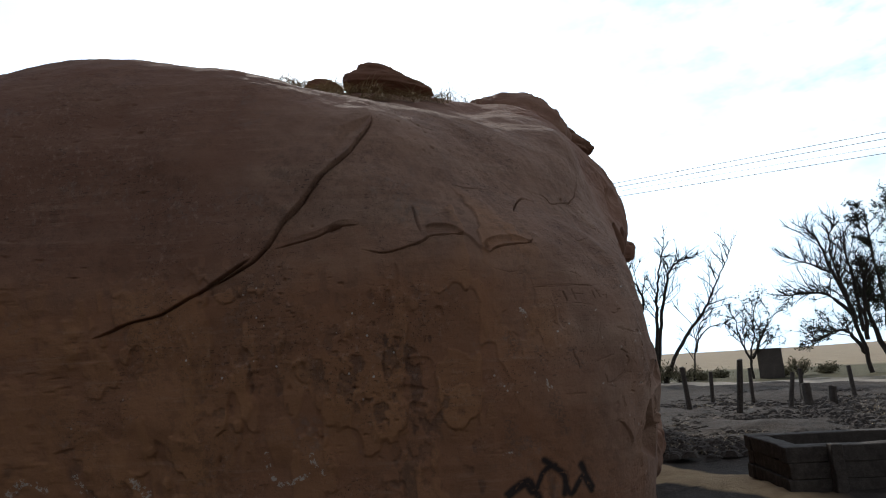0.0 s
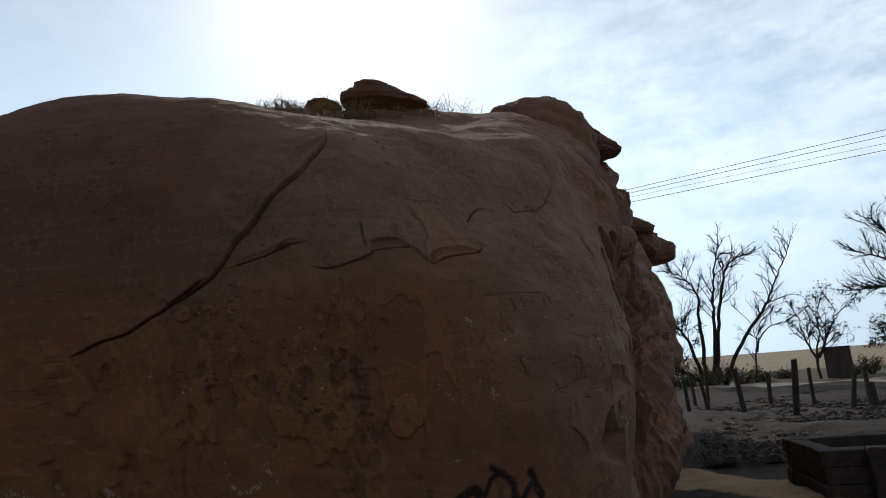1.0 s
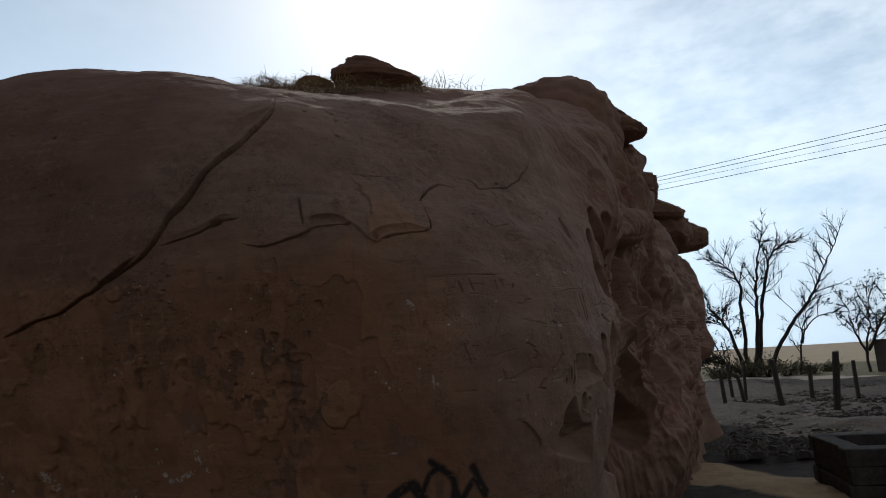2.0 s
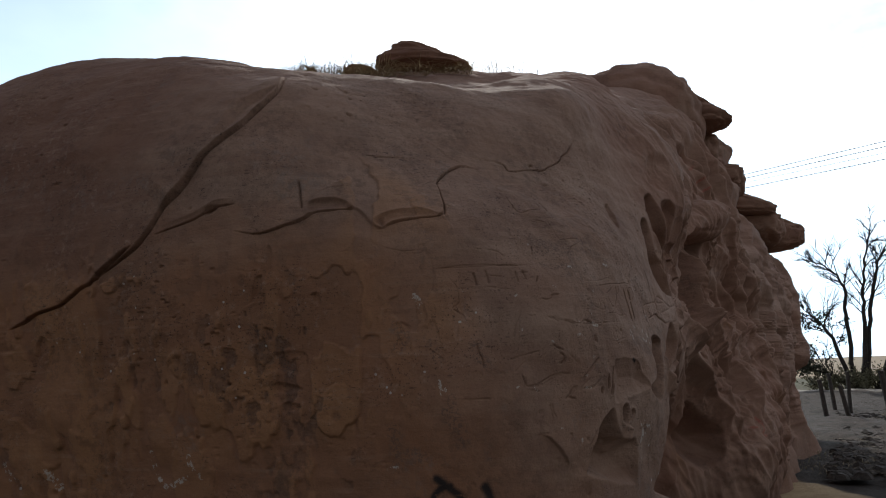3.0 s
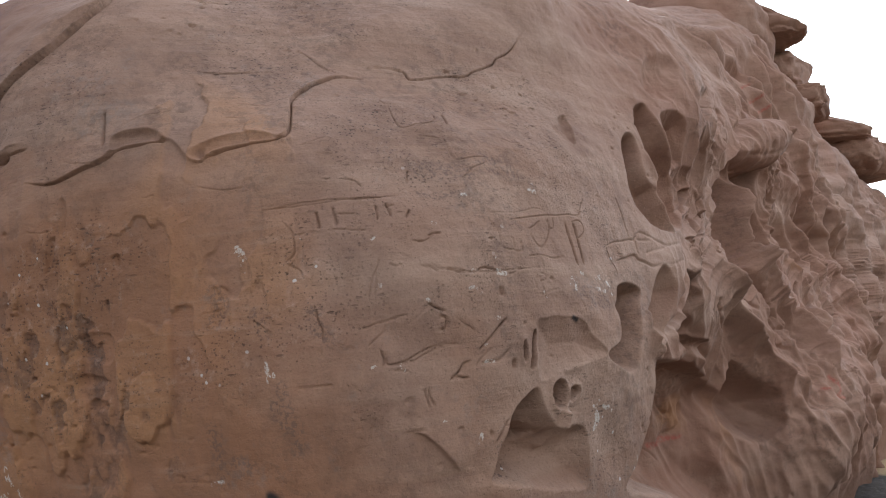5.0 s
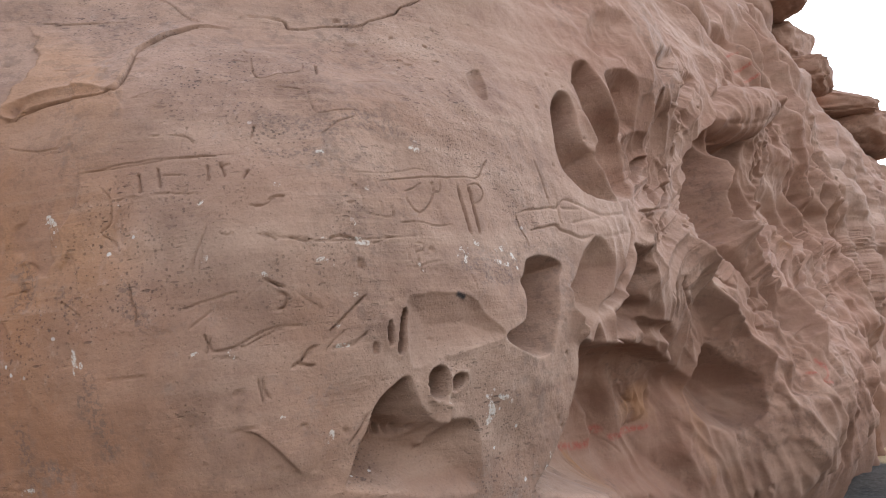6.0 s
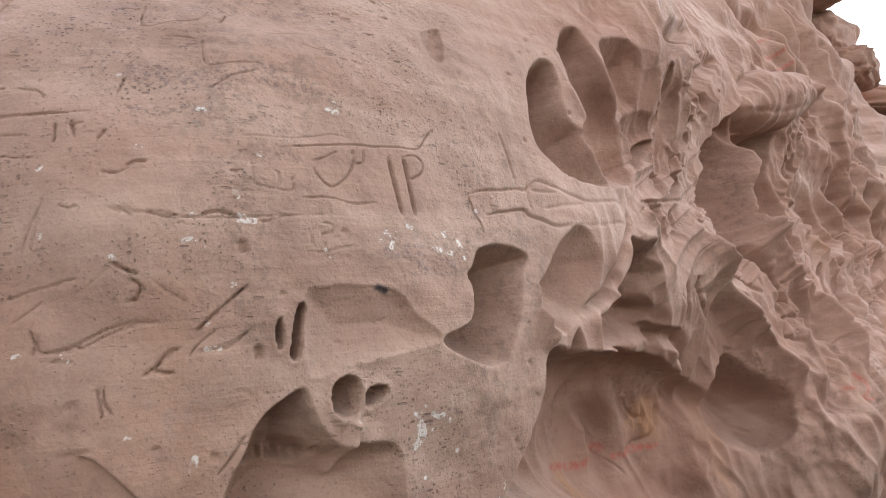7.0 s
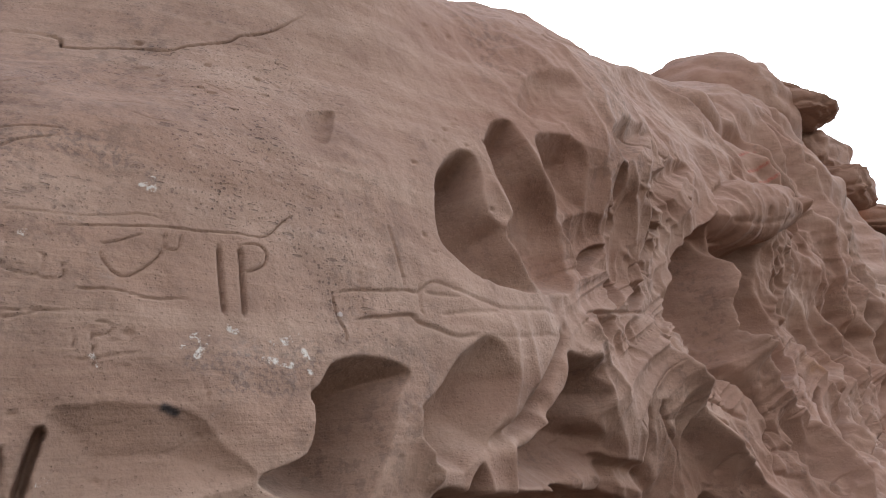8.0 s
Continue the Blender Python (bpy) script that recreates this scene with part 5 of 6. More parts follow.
f1, f2 = cells(Q * np.array([1, 1, 0.4]), 0.17, 6)
wall = np.clip((f2 - f1) / 0.5, 0, 1)
patchy = np.clip(layered(P[on], 0.7, 2, 84) * 1.2 - 0.3, 0, 1)
LIFT[on] -= amount * np.clip((8.5 - P[on, 1]) / 1.5, 0.3, 1) * 0.065 * patchy * wall * (2 - wall)
f1, f2 = cells(Q, 0.06, 8)
patchy = np.clip(layered(P[on], 0.5, 2, 88) * 1.2 - 0.25, 0, 1)
LIFT[on] -= amount * np.clip((7.6 - P[on, 1]) / 0.6, 0, 1) * 0.026 * patchy * np.clip(1 - f1 / 0.42, 0, 1) ** 0.5
LIFT[on] += amount * 0.025 * layered(tall, 0.4, 3, 17)
far = np.clip((P[on, 1] - 7.2) / 1.2, 0, 1) * np.clip(P[on, 0] * 2.5, 0, 1)
LIFT[on] += far * (0.05 * layered(P[on] * np.array([1, 0.6, 1.3]), 0.55, 4, 18) - 0.06 * np.clip(layered(P[on], 0.22, 2, 24) - 0.55, 0, 1))

# drapery folds hang in the deep recess under the hem
fold = np.clip((P[:, 1] - 4.4) / 0.3, 0, 1) * np.clip((7.6 - P[:, 1]) / 0.5, 0, 1) * np.clip((1.9 - P[:, 2]) / 0.4, 0, 1) * np.clip(P[:, 0] * 3, 0, 1)
on = np.where(fold > 0.01)[0]
Q = P[on].copy()
Q[:, 1] += 0.3 * Q[:, 2] + 0.05 * layered(Q, 0.3, 2, 102)
hang = layered(Q * np.array([1, 1, 0.22]), 0.20, 2, 104)
LIFT[on] += fold[on] * (0.05 * (0.5 - np.abs(hang)) + 0.012 * layered(Q * np.array([1, 1, 0.35]), 0.10, 1, 106))

# small scratches and chipped lines all over the handled part of the face
scratch = np.random.default_rng(77)
handled = np.where((P[:, 0] > 0.2) & (P[:, 1] < 4.2) & (P[:, 2] > 1.0) & (P[:, 2] < 2.6))[0]
for k in range(60):
    c = P[scratch.choice(handled)]
    out = NORMAL[handled[np.argmin(((P[handled] - c) ** 2).sum(1))]]
    across = np.cross((0, 0, 1), out)
    a = scratch.choice([0.1, -0.15, 0.6, -0.7, 1.4]) + scratch.normal(0, 0.15)
    way = across * np.cos(a) + np.cross(out, across) * np.sin(a)
    reach = scratch.uniform(0.015, 0.07)
    bend = np.cross(out, way) * scratch.normal(0, 0.12) * reach
    groove([c - way * reach, c + bend, c + way * reach], scratch.uniform(0.0010, 0.0018), scratch.uniform(0.002, 0.005))
LIFT += 0.018 * layered(P, 0.6, 3, 3) + 0.0026 * layered(P, 0.09, 2, 7)
pits = np.clip(grain_noise(P * np.array([1, 1, 1.6]), 0.022, 41) - 1.3, 0, 1)
LIFT -= 0.012 * pits * np.clip(grain_noise(P, 0.35, 43) + 0.2, 0, 1)

# the low front flakes off in scabs, with dark spalls between them
low = np.clip((2.10 - P[:, 2] + 0.2 * grain_noise(P, 0.3, 118)) / 0.15, 0, 1) * np.clip((1.0 - P[:, 0] + 0.2 * grain_noise(P, 0.25, 119)) / 0.3, 0, 1)
plates = np.clip((layered(P * np.array([1, 1, 0.5]), 0.15, 4, 121) + 0.05) * 7, 0, 1)
spall = np.clip((layered(P * np.array([1, 1, 0.6]), 0.055, 3, 125) - 0.45) * 6, 0, 1) * np.clip(layered(P * np.array([1, 1, 0.7]), 0.4, 2, 128) * 3 + 0.3, 0, 1)
strips = np.clip((layered(P * np.array([1, 1, 0.3]), 0.07, 3, 132) - 0.1) * 5, 0, 1) * np.clip(grain_noise(P, 0.5, 134) * 2 + 0.6, 0, 1)
LIFT += low * (0.011 * plates + 0.006 * strips - 0.006 * spall)
PAINT["scab"], PAINT["spall"] = low * np.clip(0.6 * plates + 0.6 * strips, 0, 1), np.clip(low + 0.25, 0, 1) * spall * np.clip((2.6 - P[:, 2]) * 3, 0, 1) * np.clip((3.8 - P[:, 1]) * 2, 0, 1)

# edges on the flank are worn round
soft = np.clip((P[:, 1] - 4.0) / 0.5, 0, 1).reshape(form.shape[:2])
for _ in range(2):
    g = LIFT.reshape(form.shape[:2])
    for _ in range(2):
        g = 0.5 * g + 0.25 * (np.vstack([g[:1], g[:-1]]) + np.vstack([g[1:], g[-1:]]))
    g = 0.5 * g + 0.25 * (np.roll(g, 1, 1) + np.roll(g, -1, 1))
    LIFT = (LIFT.reshape(form.shape[:2]) * (1 - soft) + g * soft).ravel()

# crisp folds, thin cracks and pits run down the flank, leaning with the drapes
face = np.clip((P[:, 1] - 4.7) / 0.9, 0, 1) * np.clip(P[:, 0] * 2.5, 0, 1) * np.clip((3.6 - P[:, 2]) / 0.6, 0.3, 1)
on = np.where(face > 0.01)[0]
Q = P[on].copy()
lean = 0.75 * np.clip((2.2 - Q[:, 2]) / 0.6, 0.1, 1)
Q[:, 1] += lean * Q[:, 2]
Q += 0.03 * np.stack([grain_noise(Q, 0.2, 140 + k) for k in range(3)], 1)
Q[:, 2] *= 0.28
sharp = 0.4 - np.abs(layered(Q, 0.30, 2, 144))
fine_folds = 0.35 - np.abs(layered(Q, 0.11, 2, 148))
cracks = np.clip(1 - np.abs(grain_noise(Q, 0.17, 152)) / 0.05, 0, 1) * np.clip(grain_noise(P[on], 0.3, 153) * 2, 0, 1)
dents = np.clip(grain_noise(P[on] * np.array([1, 1.0, 0.6]), 0.045, 155) - 1.1, 0, 1) * np.clip(grain_noise(P[on], 0.5, 156) * 2 + 0.5, 0, 1)
LIFT[on] += face[on] * (0.028 * sharp + 0.012 * fine_folds - 0.018 * cracks - 0.03 * dents)

outcrop = new("rock_outcrop", sheet_mesh("rock_outcrop", (P + NORMAL * LIFT[:, None]).reshape(form.shape), True))
outcrop.data.materials.append(m_rock)
for name, values in PAINT.items():
    layer = outcrop.data.attributes.new(name, "FLOAT", "POINT")
    layer.data.foreach_set("value", values.astype(np.float32))
tagged(outcrop, "large weathered tan sandstone outcrop with hollows and cracks", "rock")

def part(name, bm, mat, parent=None, label=""):
    """Links a bmesh as one mesh object, under a parent where there is one."""
    me = bpy.data.meshes.new(name)
    bm.to_mesh(me)
    bm.free()
    me.materials.append(mat)
    ob = new(name, me)
    ob.parent = parent
    return tagged(ob, label)


def holder(name, place, label, category, group="", turn=0.0):
    ob = new(name)
    ob.matrix_world = pose(*place, 0, 0, turn)
    return tagged(ob, label, category, group)


def stone(size, seed, square=0.6, rough=0.16, beds=0.0, tip=0.0, fine=5):
    """A weathered lump: a squarish ball with noise, level beds and, with tip, a nose drawn out to +x."""
    bm = bmesh.new()
    bmesh.ops.create_icosphere(bm, subdivisions=fine, radius=1)
    off = Vector((seed * 7.3, seed * 3.1, seed * 1.7))
    for v in bm.verts:
        d = v.co.normalized()
        p = Vector([math.copysign(abs(c) ** square, c) for c in d])
        if tip:
            k = max(0.0, p.x)
            p.z = p.z * (1 - 0.55 * k) - tip * 0.5 * k * k
            p.y *= 1 - 0.5 * k
        n = noise.fractal(d * 1.3 + off, 0.9, 2.1, 5)
        ledges = math.sin((p.z * 1.0 + 0.15 * noise.noise(d * 2 + off)) * 14) * beds
        p *= 1 + rough * n + ledges + 0.05 * noise.noise(d * 5 + off) + 0.03 * noise.noise(d * 11 + off)
        v.co = Vector((p.x * size[0], p.y * size[1], p.z * size[2]))
    for f in bm.faces:
        f.smooth = True
    return bm


# ledges and knobs of the outcrop, all of one piece with it
for place, size, turn, lean, seed, square, tip, beds in [
    ((-0.15, 11.1, 5.40), (1.10, 1.05, 0.92), 0, 14, 1, 0.95, 0, 0.0),
    ((0.60, 11.75, 5.58), (0.62, 0.75, 0.26), 4, 19, 2, 0.62, 0.12, 0.0),
    ((0.42, 12.6, 5.12), (0.62, 0.7, 0.36), -5, 6, 3, 0.62, 0, 0.0),
    ((0.62, 12.7, 4.66), (0.62, 0.6, 0.24), 8, 6, 4, 0.55, 0, 0.0),
    ((0.98, 14.4, 4.50), (0.62, 0.7, 0.24), 5, 14, 5, 0.6, 0.1, 0.0),
    ((1.05, 14.9, 4.18), (0.62, 0.7, 0.34), 5, 10, 9, 0.65, 0, 0.0),
    ((1.36, 15.7, 4.14), (0.62, 0.5, 0.38), 0, 10, 6, 0.45, 0.1, 0.0),
    ((-0.70, 3.55, 3.38), (0.10, 0.13, 0.03), 10, 4, 12, 0.7, 0, 0.0),
]:
    ledge = part("ledge", stone(size, seed, square, 0.14 if seed > 1 else 0.06, beds, tip), m_rock, outcrop)
    ledge.matrix_world = pose(*place, 0, lean, turn)

# loose stones on the crown
brim = stone((0.39, 0.3, 0.10), 21, 0.72, 0.10, 0.012, 0.25)
hat = bpy.data.meshes.new("hat")
lump = stone((0.25, 0.24, 0.12), 24, 0.6, 0.10, 0.012, 0.3)
bmesh.ops.translate(lump, verts=lump.verts, vec=(-0.05, 0.02, 0.065))
lump.to_mesh(hat)
lump.free()
brim.from_mesh(hat)
bpy.data.meshes.remove(hat)
capstone = part("capstone", brim, m_rock)
capstone.matrix_world = pose(-0.44, 5.25, 4.055, 0, 8, 5)
tagged(capstone, "flat layered brown sandstone capstone resting on the outcrop", "rock")
pebble = part("small_boulder", stone((0.16, 0.16, 0.11), 22, 0.8, 0.12), m_rock)
pebble.matrix_world = pose(-0.98, 5.08, 4.03, 0, 6, 0)
tagged(pebble, "small rounded brown boulder resting on the outcrop", "rock")


def blades(count, spots, length, lean, mat, name, label, seed, width=0.004, parent=None):
    """Tufts of dry grass, each blade a bent narrow strip."""
    rng = random.Random(seed)
    bm = bmesh.new()
    for _ in range(count):
        x, y, z, spread_x, spread_y = rng.choice(spots)
        root = Vector((x + rng.uniform(-spread_x, spread_x), y + rng.uniform(-spread_y, spread_y), z))
        way = Vector((rng.uniform(-1, 1), rng.uniform(-1, 1), 0)).normalized()
        reach, side = length * rng.uniform(0.5, 1.2), Vector((-way.y, way.x, 0)) * width
        last = None
        for k in range(5):
            t = k / 4
            p = root + way * reach * lean * t**1.5 + Vector((0, 0, reach * (1 - lean * 0.5 * t) * t * (1 - 0.35 * t)))
            pair = [bm.verts.new(p - side * (1 - t * 0.9)), bm.verts.new(p + side * (1 - t * 0.9))]
            if last:
                bm.faces.new((last[0], last[1], pair[1], pair[0]))
            last = pair
    ob = part(name, bm, mat, parent)
    return tagged(ob, label, "grass", kind="stuff") if not parent else ob


def surface_z(x, y):
    """Height of the outcrop's crown over a place in the plan."""
    shaped = P + NORMAL * LIFT[:, None]
    k = np.argmin((shaped[:, 0] - x) ** 2 + (shaped[:, 1] - y) ** 2 - 0.02 * shaped[:, 2])
    return float(shaped[k, 2])


spots = [(x, y, surface_z(x, y) - 0.01, 0.10, 0.06) for x, y in [(-0.02, 5.5), (0.08, 5.7), (0.15, 6.0), (0.0, 5.6)]]
blades(60, spots, 0.24, 1.0, m_straw, "dry_grass", "sparse bleached grass stalks beside the capstone", 3, 0.0025)
spots = [(x, y, surface_z(x, y) - 0.005, 0.16, 0.10) for x, y in [(-0.9, 4.3), (-0.6, 4.2), (-0.3, 4.3), (-0.1, 4.5), (-0.75, 4.6), (-0.45, 4.6), (0.05, 4.8), (-1.1, 4.5)]]
blades(1500, spots, 0.12, 1.3, m_straw, "dry_grass", "flattened bleached grass lying on the rock crown", 4, 0.003)

# ---- ground ----
g = np.linspace(-1, 1, 321)
axis = np.sign(g) * (np.abs(g) ** 3.5 * 2500 + np.abs(g) * 26)
gx, gy = np.meshgrid(axis, axis)
gy = gy + 14
flat = np.stack([gx.ravel(), gy.ravel(), 0 * gx.ravel()], 1)
gz = 0.05 * layered(flat, 2.2, 3, 91) + 0.03 * grain_noise(flat, 0.5, 95)
gz *= np.clip(1.4 - np.hypot(flat[:, 0], flat[:, 1] - 14) / 40, 0.0, 1)
gz += 0.22 * np.clip((flat[:, 1] - 22) / 10, 0, 1)
gz += np.clip((flat[:, 1] - 300) / 2000, 0, 1) * 4 * (1 + 0.5 * grain_noise(flat, 420, 97))
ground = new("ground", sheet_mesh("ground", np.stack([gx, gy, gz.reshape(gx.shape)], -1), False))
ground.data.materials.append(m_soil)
tagged(ground, "dark dry soil, pale track and yellow stubble fields beyond", "ground", kind="structure")


def clods(count, seed):
    rng = random.Random(seed)
    bm = bmesh.new()
    for _ in range(count):
        y = rng.uniform(11.5, 33)
        x = rng.uniform(1.9, 4 + 0.42 * y)
        r = rng.uniform(0.03, 0.13)
        ring = []
        base = Vector((x, y, -0.02))
        top = bm.verts.new(base + Vector((rng.uniform(-0.3, 0.3) * r, rng.uniform(-0.3, 0.3) * r, r * rng.uniform(0.5, 1.1))))
        n = rng.randint(5, 7)
        for k in range(n):
            a = 2 * math.pi * k / n + rng.uniform(-0.3, 0.3)
            ring.append((bm.verts.new(base + Vector((math.cos(a), math.sin(a) * 0.8, 0)) * r * rng.uniform(0.9, 1.6)),
                         bm.verts.new(base + Vector((math.cos(a) * 0.7, math.sin(a) * 0.6, rng.uniform(0.4, 0.8))) * r)))
        for k in range(n):
            (a, b), (c, d) = ring[k], ring[(k + 1) % n]
            bm.faces.new((a, c, d, b))
            bm.faces.new((b, d, top))
    return bm


tagged(part("clods", clods(8200, 8), m_clod), "dark broken clods and stones scattered over bare soil", "soil", kind="stuff")
spots = [(2 + 0.55 * i, 13 + 2.3 * (i % 9), 0.0, 1.4, 1.4) for i in range(20)]
blades(9000, spots, 0.15, 1.1, m_straw, "dry_grass", "thin dead grass over the dark soil", 5, 0.004)


# ---- fence ----
def post_mesh(height, width, seed):
    rng = random.Random(seed)
    bm = bmesh.new()
    rings = []
    for k in range(8):
        t = k / 7
        w = width * (1 - 0.12 * t)
        ring = []
        for j in range(9):
            a = 2 * math.pi * j / 9
            r = w * (0.5 + 0.07 * noise.noise(Vector((math.cos(a), math.sin(a), t * 3 + seed))))
            ring.append(bm.verts.new((math.cos(a) * r, math.sin(a) * r, -0.25 + (height + 0.25) * t + (rng.uniform(-0.02, 0.02) if k == 7 else 0))))
        rings.append(ring)
    for a, b in zip(rings, rings[1:]):
        for j in range(9):
            bm.faces.new((a[j], a[(j + 1) % 9], b[(j + 1) % 9], b[j]))
    bm.faces.new(rings[-1])
    return bm


for k, (x, y, height, width, lean, tip) in enumerate([
    (2.29, 21.1, 0.88, 0.12, -7, 2), (3.14, 19.9, 1.25, 0.15, -3, -2), (4.12, 22.7, 1.02, 0.13, 1, 3), (4.18, 18.4, 1.42, 0.16, -8, 3),
    (5.15, 21.8, 1.08, 0.12, -1, 0), (5.72, 19.9, 0.98, 0.13, -12, 4), (6.71, 22.6, 0.98, 0.14, -4, 0), (8.39, 23.4, 0.96, 0.14, -5, 2),
    (1.98, 24.0, 1.15, 0.12, -5, 0), (2.35, 23.2, 1.2, 0.11, 4, 0), (1.75, 22.6, 1.0, 0.13, -3, 2), (6.35, 20.6, 0.62, 0.28, 6, -5),
    (10.2, 24.0, 0.95, 0.13, 3, 0), (7.05, 20.9, 0.5, 0.24, -4, 3),
]):
    post = part("fence_post", post_mesh(height, width, k + 1), m_post)
    post.matrix_world = pose(x, y, 0, tip, lean, k * 37)
    wide = width > 0.2
    tagged(post, "short thick dark timber stump by the fence" if wide else "leaning grey weathered timber fence post in dark soil", "post", "" if wide else "fence posts")


# ---- low timber wall ----
def beam(size, seed):
    bm = bmesh.new()
    bmesh.ops.create_cube(bm, size=1)
    bmesh.ops.subdivide_edges(bm, edges=[e for e in bm.edges if abs(e.verts[0].co.x - e.verts[1].co.x) > 0.5], cuts=9)
    for v in bm.verts:
        n = noise.noise_vector(Vector((v.co.x * 9 + seed, v.co.y * 3, v.co.z * 3)))
        v.co = Vector((v.co.x * size[0], v.co.y * size[1], v.co.z * size[2])) + n * 0.012
    bmesh.ops.bevel(bm, geom=bm.edges[:], offset=0.01, segments=1, affect="EDGES")
    return bm


trough = holder("timber_trough", (2.95, 8.45, 0), "low dark trough of stacked old timber sleepers", "trough", turn=8)
for row in range(3):
    for side_y in (0.0, 1.15):
        sleeper = part("sleeper", beam((2.2, 0.2, 0.175), row * 5 + side_y), m_post, trough)
        sleeper.location = (1.1 + 0.03 * (row % 2), side_y, 0.085 + 0.178 * row)
    sleeper = part("sleeper", beam((0.93, 0.2, 0.17), row * 5 + 3), m_post, trough)
    sleeper.matrix_basis = pose(0.12 + 0.02 * (row % 2), 0.575, 0.085 + 0.178 * row, 0, 0, 90)
for k in range(3):
    stake = part("stake", beam((0.6, 0.12, 0.12), 40 + k), m_post, trough)
    stake.matrix_basis = pose(0.5 + 0.75 * k, -0.17, 0.26, 0, 90, 0)


# ---- cabinet by the track ----
cabinet = holder("cabinet", (8.78, 36.0, 0.2), "tall dark weathered metal cabinet standing beside the track", "cabinet", turn=-14)


def box(size, bevel=0.02):
    bm = bmesh.new()
    bmesh.ops.create_cube(bm, size=1)
    for v in bm.verts:
        v.co = Vector((v.co.x * size[0], v.co.y * size[1], v.co.z * size[2]))
    bmesh.ops.bevel(bm, geom=bm.edges[:], offset=bevel, segments=2, affect="EDGES")
    return bm


for name, size, place in [("body", (1.1, 0.9, 1.42), (0, 0, 0.70)), ("roof", (1.18, 0.98, 0.06), (0, 0, 1.44)), ("door", (0.5, 0.03, 1.2), (-0.26, -0.46, 0.72)), ("door", (0.5, 0.03, 1.2), (0.26, -0.46, 0.72))]:
    part(name, box(size), m_rust, cabinet).location = place


# ---- trees ----
def tube(bm, points, radii, sides=6):
    last = None
    for k, (p, r) in enumerate(zip(points, radii)):
        ahead = (points[min(k + 1, len(points) - 1)] - points[max(k - 1, 0)]).normalized()
        u = ahead.orthogonal().normalized()
        w = ahead.cross(u)
        ring = [bm.verts.new(p + (u * math.cos(2 * math.pi * j / sides) + w * math.sin(2 * math.pi * j / sides)) * r) for j in range(sides)]
        if last:
            for j in range(sides):
                bm.faces.new((last[j], last[(j + 1) % sides], ring[(j + 1) % sides], ring[j]))
        last = ring


def bare_tree(name, place, stems, label, seed, scale=1.0, twigs=26, leaves=0, leaf_low=0.0, leaf_high=0.6, leaf_size=0.16, thick=0.16):
    """Stems are polylines in metres from the foot; twigs fork off them twice more; leaf clumps sit along some of the twigs."""
    rng = random.Random(seed)
    tree = holder(name, place, label, "tree")
    trunk, branch, crown = bmesh.new(), bmesh.new(), bmesh.new()
    ends = []

    def grow(start, way, length, radius, level):
        pts, p, d = [start], start, way.normalized()
        n = 6 if level == 0 else 4
        for k in range(n):
            lift = 0.10 if k > n * 0.5 else -0.02
            d = (d + Vector((rng.uniform(-1, 1), rng.uniform(-1, 1), rng.uniform(-1, 1))) * 0.16 + Vector((0, 0, lift))).normalized()
            p = p + d * length / n
            pts.append(p)
        tube(branch, pts, [radius * (1 - 0.7 * k / n) for k in range(n + 1)], 4 if level == 0 else 3)
        ends.extend(pts[2:])
        if level < 2:
            for _ in range(rng.randint(6, 9) if level == 0 else rng.randint(2, 4)):
                k = rng.randint(1, n)
                along = (pts[k] - pts[k - 1]).normalized()
                turn = Vector((rng.uniform(-1, 1), rng.uniform(-1, 1), rng.uniform(-0.5, 1))).normalized()
                grow(pts[k], along * 1.0 + turn * 0.75, length * rng.uniform(0.28, 0.5), radius * 0.5, level + 1)

    for path in stems:
        ctrl = np.array([(x, y, z) for x, y, z in path], float) * scale
        line = [Vector(q) for q in smooth_line(ctrl, False, 6)]
        line = [q + Vector((rng.uniform(-1, 1), rng.uniform(-1, 1), 0)) * 0.05 * scale for q in line]
        n = len(line) - 1
        tube(trunk, line, [thick * scale * (1 - 0.86 * k / n) for k in range(n + 1)], 8)
        for _ in range(twigs):
            k = rng.randint(int(n * 0.3), n)
            d = (line[k] - line[k - 1]).normalized()
            turn = Vector((rng.uniform(-1, 1), rng.uniform(-0.6, 0.6), rng.uniform(-0.2, 0.6))).normalized()
            grow(line[k], d * 1.0 + turn * 0.9, rng.uniform(0.7, 1.7) * scale * (1.2 - 0.6 * k / n), 0.03 * scale, 0)
    part("trunk", trunk, m_bark, tree)
    part("branchwork", branch, m_bark, tree)
    if leaves:
        top = max(p.z for p in ends)
        pool = [p for p in ends if leaf_low * top <= p.z <= leaf_high * top]
        for _ in range(leaves):
            c = rng.choice(pool)
            for _ in range(7):
                q = c + Vector((rng.gauss(0, 1), rng.gauss(0, 1), rng.gauss(0, 1))) * leaf_size * 0.9
                a = Vector((rng.uniform(-1, 1), rng.uniform(-1, 1), rng.uniform(-1, 1))).normalized()
                b = a.orthogonal().normalized() * leaf_size * 0.32
                a = a * leaf_size * 0.75
                crown.faces.new([crown.verts.new(q - a), crown.verts.new(q + b), crown.verts.new(q + a), crown.verts.new(q - b)])
        part("crown", crown, m_leaf, tree)
    else:
        crown.free()
    return tree


